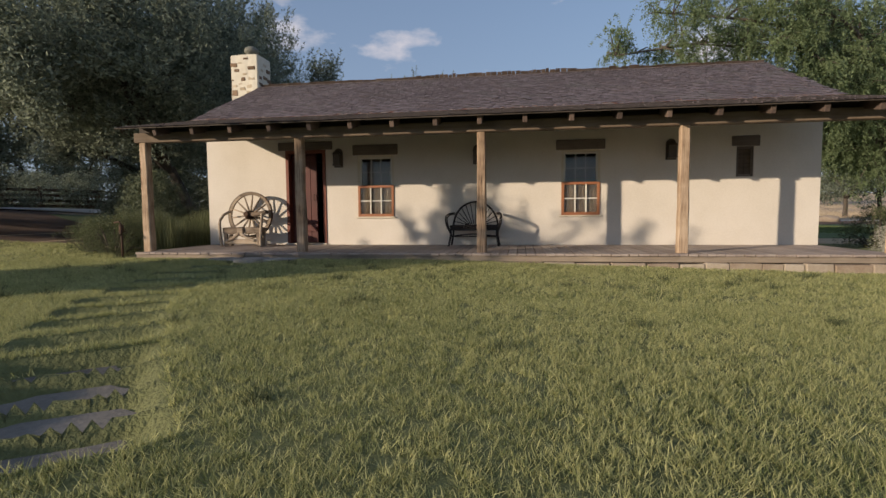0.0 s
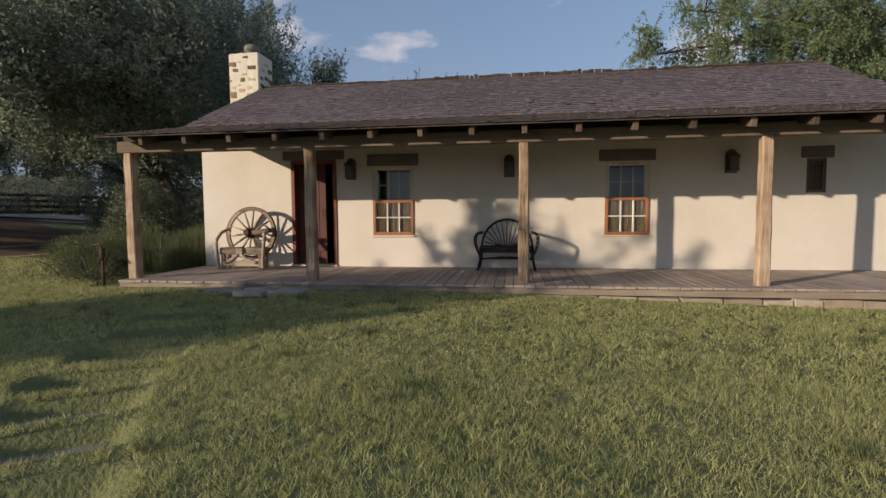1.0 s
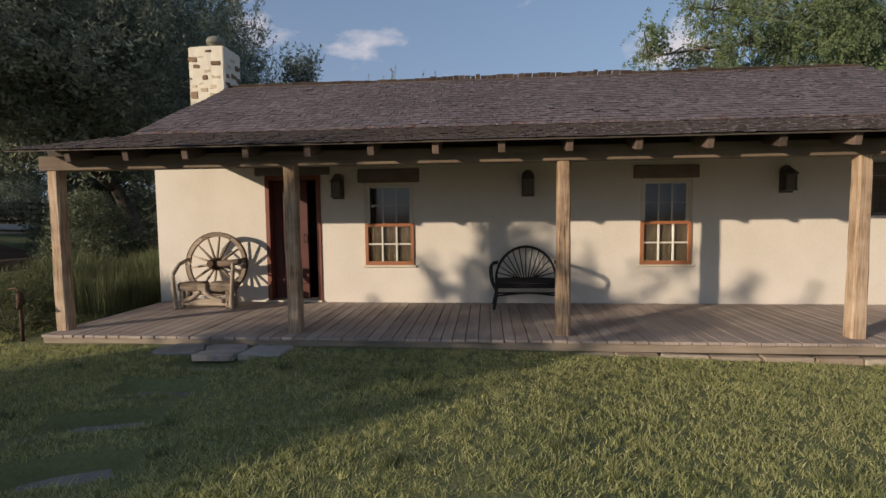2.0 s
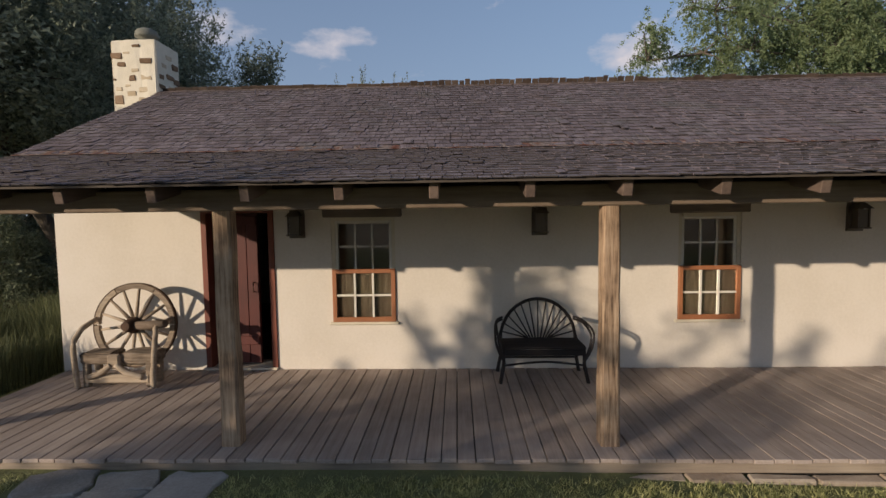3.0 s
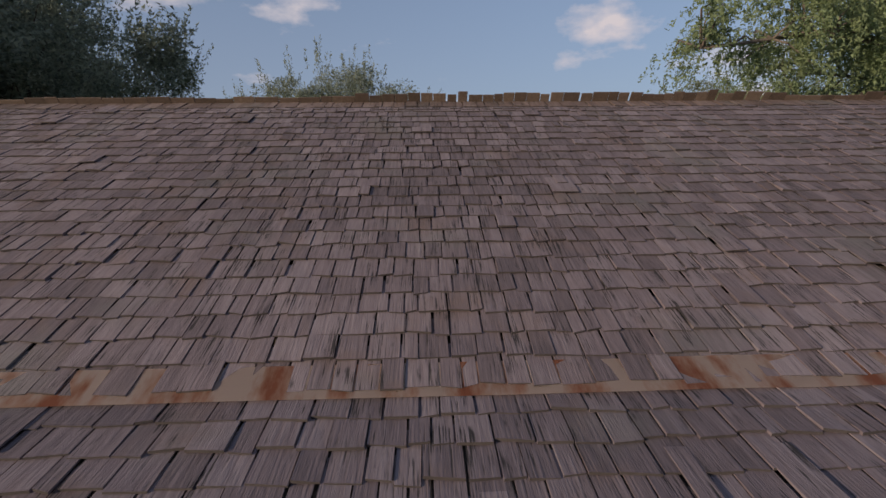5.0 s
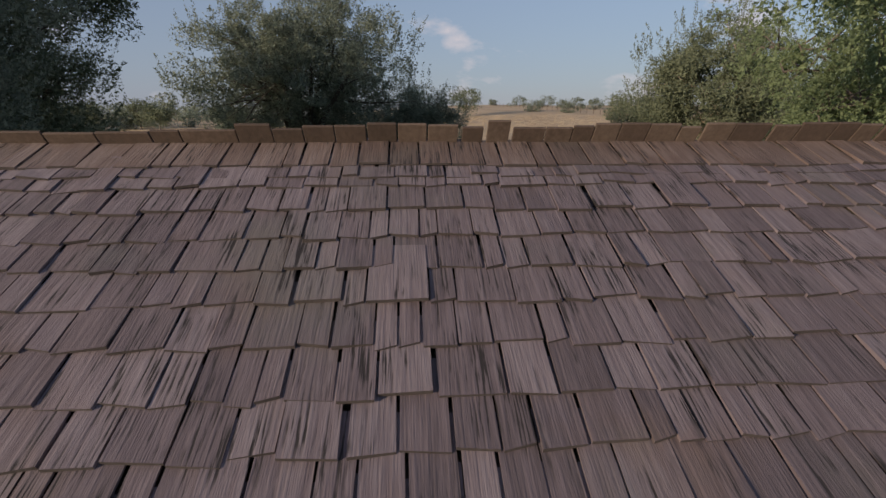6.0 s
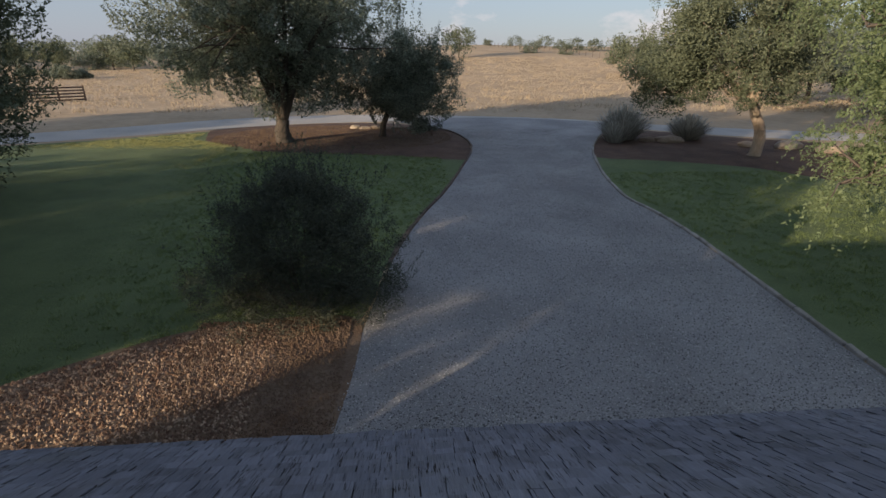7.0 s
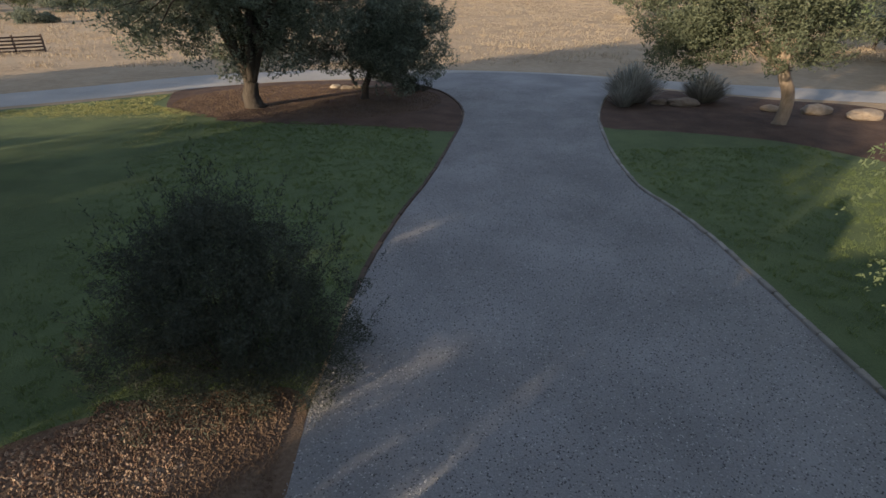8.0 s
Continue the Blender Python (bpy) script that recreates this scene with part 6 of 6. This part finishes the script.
while x < DX1 - 0.06:
    w = float(rng.choice(list(BOARDS)))
    ob = new("porch_board", BOARDS[w])
    ob.location = (x + w / 2, float(rng.uniform(-0.012, 0.012)), FLOOR + float(rng.uniform(-0.002, 0.002)))
    ob.parent = porch_deck
    x += w + float(rng.uniform(0.006, 0.012))

# ======== shingles ========
SH_FACES = np.array([(0, 1, 2, 3), (7, 6, 5, 4), (0, 4, 5, 1), (1, 5, 6, 2), (2, 6, 7, 3), (3, 7, 4, 0)])


def shingle_corners(w, length, t_butt, t_top, skew, curl):
    """A wedge: butt at s = 0, running up the slope along s; h is height off the slope."""
    return np.array([(-w / 2, 0 + skew, 0.001), (w / 2, 0 - skew, 0.001), (w / 2, length, 0.001), (-w / 2, length, 0.001),
                     (-w / 2, 0 + skew, t_butt + curl), (w / 2, 0 - skew, t_butt - curl * 0.4), (w / 2, length, t_top), (-w / 2, length, t_top)])


def shingle_roof(parent, eave, top, rows, pick, seed, x0=RX0 - 0.02, x1=RX1 + 0.02, mat=None):
    """Courses of shingles from the eave up. Those within pick are pieces of their own, the rest one joined part."""
    rng = np.random.default_rng(seed)
    e, t = Vector((0, *eave)), Vector((0, *top))
    up = (t - e).normalized()
    nrm = Vector((0, -up.z, up.y))
    if nrm.z < 0:
        nrm = -nrm
    basis = np.array([(1, 0, 0), tuple(up), tuple(nrm)])
    frame3 = Matrix((Vector((1, 0, 0)), up, nrm)).transposed().to_4x4()
    variants = []
    for k in range(10):
        c = shingle_corners(0.050 + 0.0075 * k, 0.235, rng.uniform(0.007, 0.012), 0.003, rng.uniform(-.007, .007), rng.uniform(-0.002, 0.004))
        me = bpy.data.meshes.new("shingle")
        me.from_pydata([tuple(p) for p in c], [], [tuple(q) for q in SH_FACES])
        me.materials.append(mat or M_SHINGLE)
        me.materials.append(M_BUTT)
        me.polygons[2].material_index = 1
        variants.append(me)
    verts, faces, count = [], [], 0
    for s, length in rows:
        x = x0 + rng.uniform(0, 0.05)
        wave = rng.uniform(0, 6.28)
        while x < x1 - 0.03:
            k = int(rng.integers(0, 10)) if rng.uniform() > 0.1 else 9
            w = 0.050 + 0.0075 * k
            if rng.uniform() < 0.10:
                w *= 1.35
            xc = x + w / 2
            so = s + rng.normal(0, 0.006) + 0.006 * math.sin(xc * 1.7 + wave)
            lift = 0.010 + abs(rng.normal(0, 0.003)) + (0.010 if rng.uniform() < 0.02 else 0.0)
            tilt = rng.normal(0, 0.008)
            if pick[0] < xc < pick[1] and count < 300:
                ob = new("shingle", variants[k])
                ob.parent = parent
                ob.matrix_basis = Matrix.Translation(e + up * so + nrm * lift + Vector((xc, 0, 0))) @ frame3 @ Matrix.Rotation(tilt, 4, "Z") @ Matrix.Rotation(-0.040, 4, "X") @ Matrix.Diagonal((w / (0.050 + 0.0075 * k), length / 0.235, 1, 1))
                count += 1
            else:
                c = shingle_corners(w, length, rng.uniform(0.007, 0.012), 0.003, rng.uniform(-.008, .008), rng.normal(0, 0.002))
                c[:, 2] += lift - 0.040 * c[:, 1]
                xr = c[:, 0] - tilt * c[:, 1]
                c[:, 1] = c[:, 1] + tilt * c[:, 0] + so
                c[:, 0] = xr
                p = c @ basis + np.array([xc, e.y, e.z])
                faces.append(SH_FACES + len(verts) * 8)
                verts.append(p)
            x += w + rng.uniform(0.004, 0.010) + (0.008 if rng.uniform() < 0.05 else 0.0)
    field = tagged(quads("shingle_field", np.concatenate(verts), np.concatenate(faces), mat or M_SHINGLE, parent), kind="stuff")
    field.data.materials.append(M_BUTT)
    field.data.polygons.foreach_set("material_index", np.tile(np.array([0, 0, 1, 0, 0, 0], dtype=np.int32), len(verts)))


def courses(length, exposure, first=-0.03, top_rows=()):
    out, s = [], first
    while s < length - sum(top_rows) - 0.02:
        out.append((s, 0.235))
        s += exposure
    s = length - sum(top_rows)
    for e in top_rows:
        out.append((s, e + 0.02))
        s += e
    return out


L_PORCH = math.hypot(BREAK_Y - 0.08 - EAVE_Y, porch_slope * (BREAK_Y - 0.08 - EAVE_Y))
L_MAIN = math.hypot(RIDGE_Y - BREAK_Y, RIDGE_Z - BREAK_Z)
L_BACK = math.hypot(BACK_Y - RIDGE_Y, BACK_Z - RIDGE_Z)
shingle_roof(roof_porch, (EAVE_Y, EAVE_Z - 0.012), (BREAK_Y, BREAK_Z - 0.012), courses(L_PORCH - 0.08, 0.135, -0.022), (-2.95, -1.45), 71)
shingle_roof(roof_main, (BREAK_Y, BREAK_Z + 0.026), (RIDGE_Y, RIDGE_Z - 0.010), courses(L_MAIN, 0.135, -0.115, (0.065, 0.195))[:-1], (-2.7, -1.75), 72)
shingle_roof(roof_main, (BREAK_Y, BREAK_Z + 0.026), (RIDGE_Y, RIDGE_Z - 0.010), courses(L_MAIN, 0.135, -0.03, (0.065, 0.195))[-1:], (-5.0, 1.0), 74, mat=M_TOPSHINGLE)
shingle_roof(roof_back, (BACK_Y, BACK_Z - 0.012), (RIDGE_Y + 0.004, RIDGE_Z - 0.012), [(q, min(e, L_BACK - q - 0.015)) for q, e in courses(L_BACK, 0.135, -0.03)], (-2.6, -1.8), 73, mat=M_BACKSHINGLE)

# rusted flashing in the joint between the two slopes
bm = bmesh.new()
yy0, yy1 = BREAK_Y - 0.155, BREAK_Y + 0.0
zf = [EAVE_Z + porch_slope * (y - EAVE_Y) + up_by for y, up_by in ((yy0, 0.012), (yy1, 0.040))]
n = 60
rows = [[bm.verts.new((RX0 + (RX1 - RX0) * k / n, y, z + RNG.uniform(-0.002, 0.002))) for k in range(n + 1)] for y, z in zip((yy0, yy1), zf)]
for k in range(n):
    bm.faces.new((rows[0][k], rows[0][k + 1], rows[1][k + 1], rows[1][k]))
bmesh.ops.solidify(bm, geom=bm.faces[:], thickness=0.004)
structure("flashing", bm, M_FLASH, "strip of rust-streaked metal flashing between the roof slopes", "flashing")

# comb of shingle ends that stand over the ridge
rng = np.random.default_rng(9)
back_up = Vector((0, -0.62, 0.785))
x = RX0
while x < RX1:
    w = float(rng.uniform(0.07, 0.15) if -3.1 < x < 1.0 else rng.uniform(0.10, 0.24))
    tall = 0.082 if -3.1 < x < 1.0 else 0.058
    hgt = tall + float(rng.uniform(-0.012, 0.012)) + (0.02 if rng.uniform() < 0.1 else 0)
    a = Vector((x + w / 2, RIDGE_Y + 0.044, RIDGE_Z - 0.042))
    bm = bmesh.new()
    base = a + Vector((0, 0.0, 0.01))
    plank(bm, base, base + back_up * (hgt * 1.1 + 0.035), w, 0.012, (0, back_up.z, -back_up.y), 0.002)
    part("ridge_shingle", bm, M_COMB, roof_back)
    x += w + float(rng.uniform(0.002, 0.006)) + ((0.012 if rng.uniform() < 0.3 else 0.0) if -3.1 < x < 1.0 else 0.0)
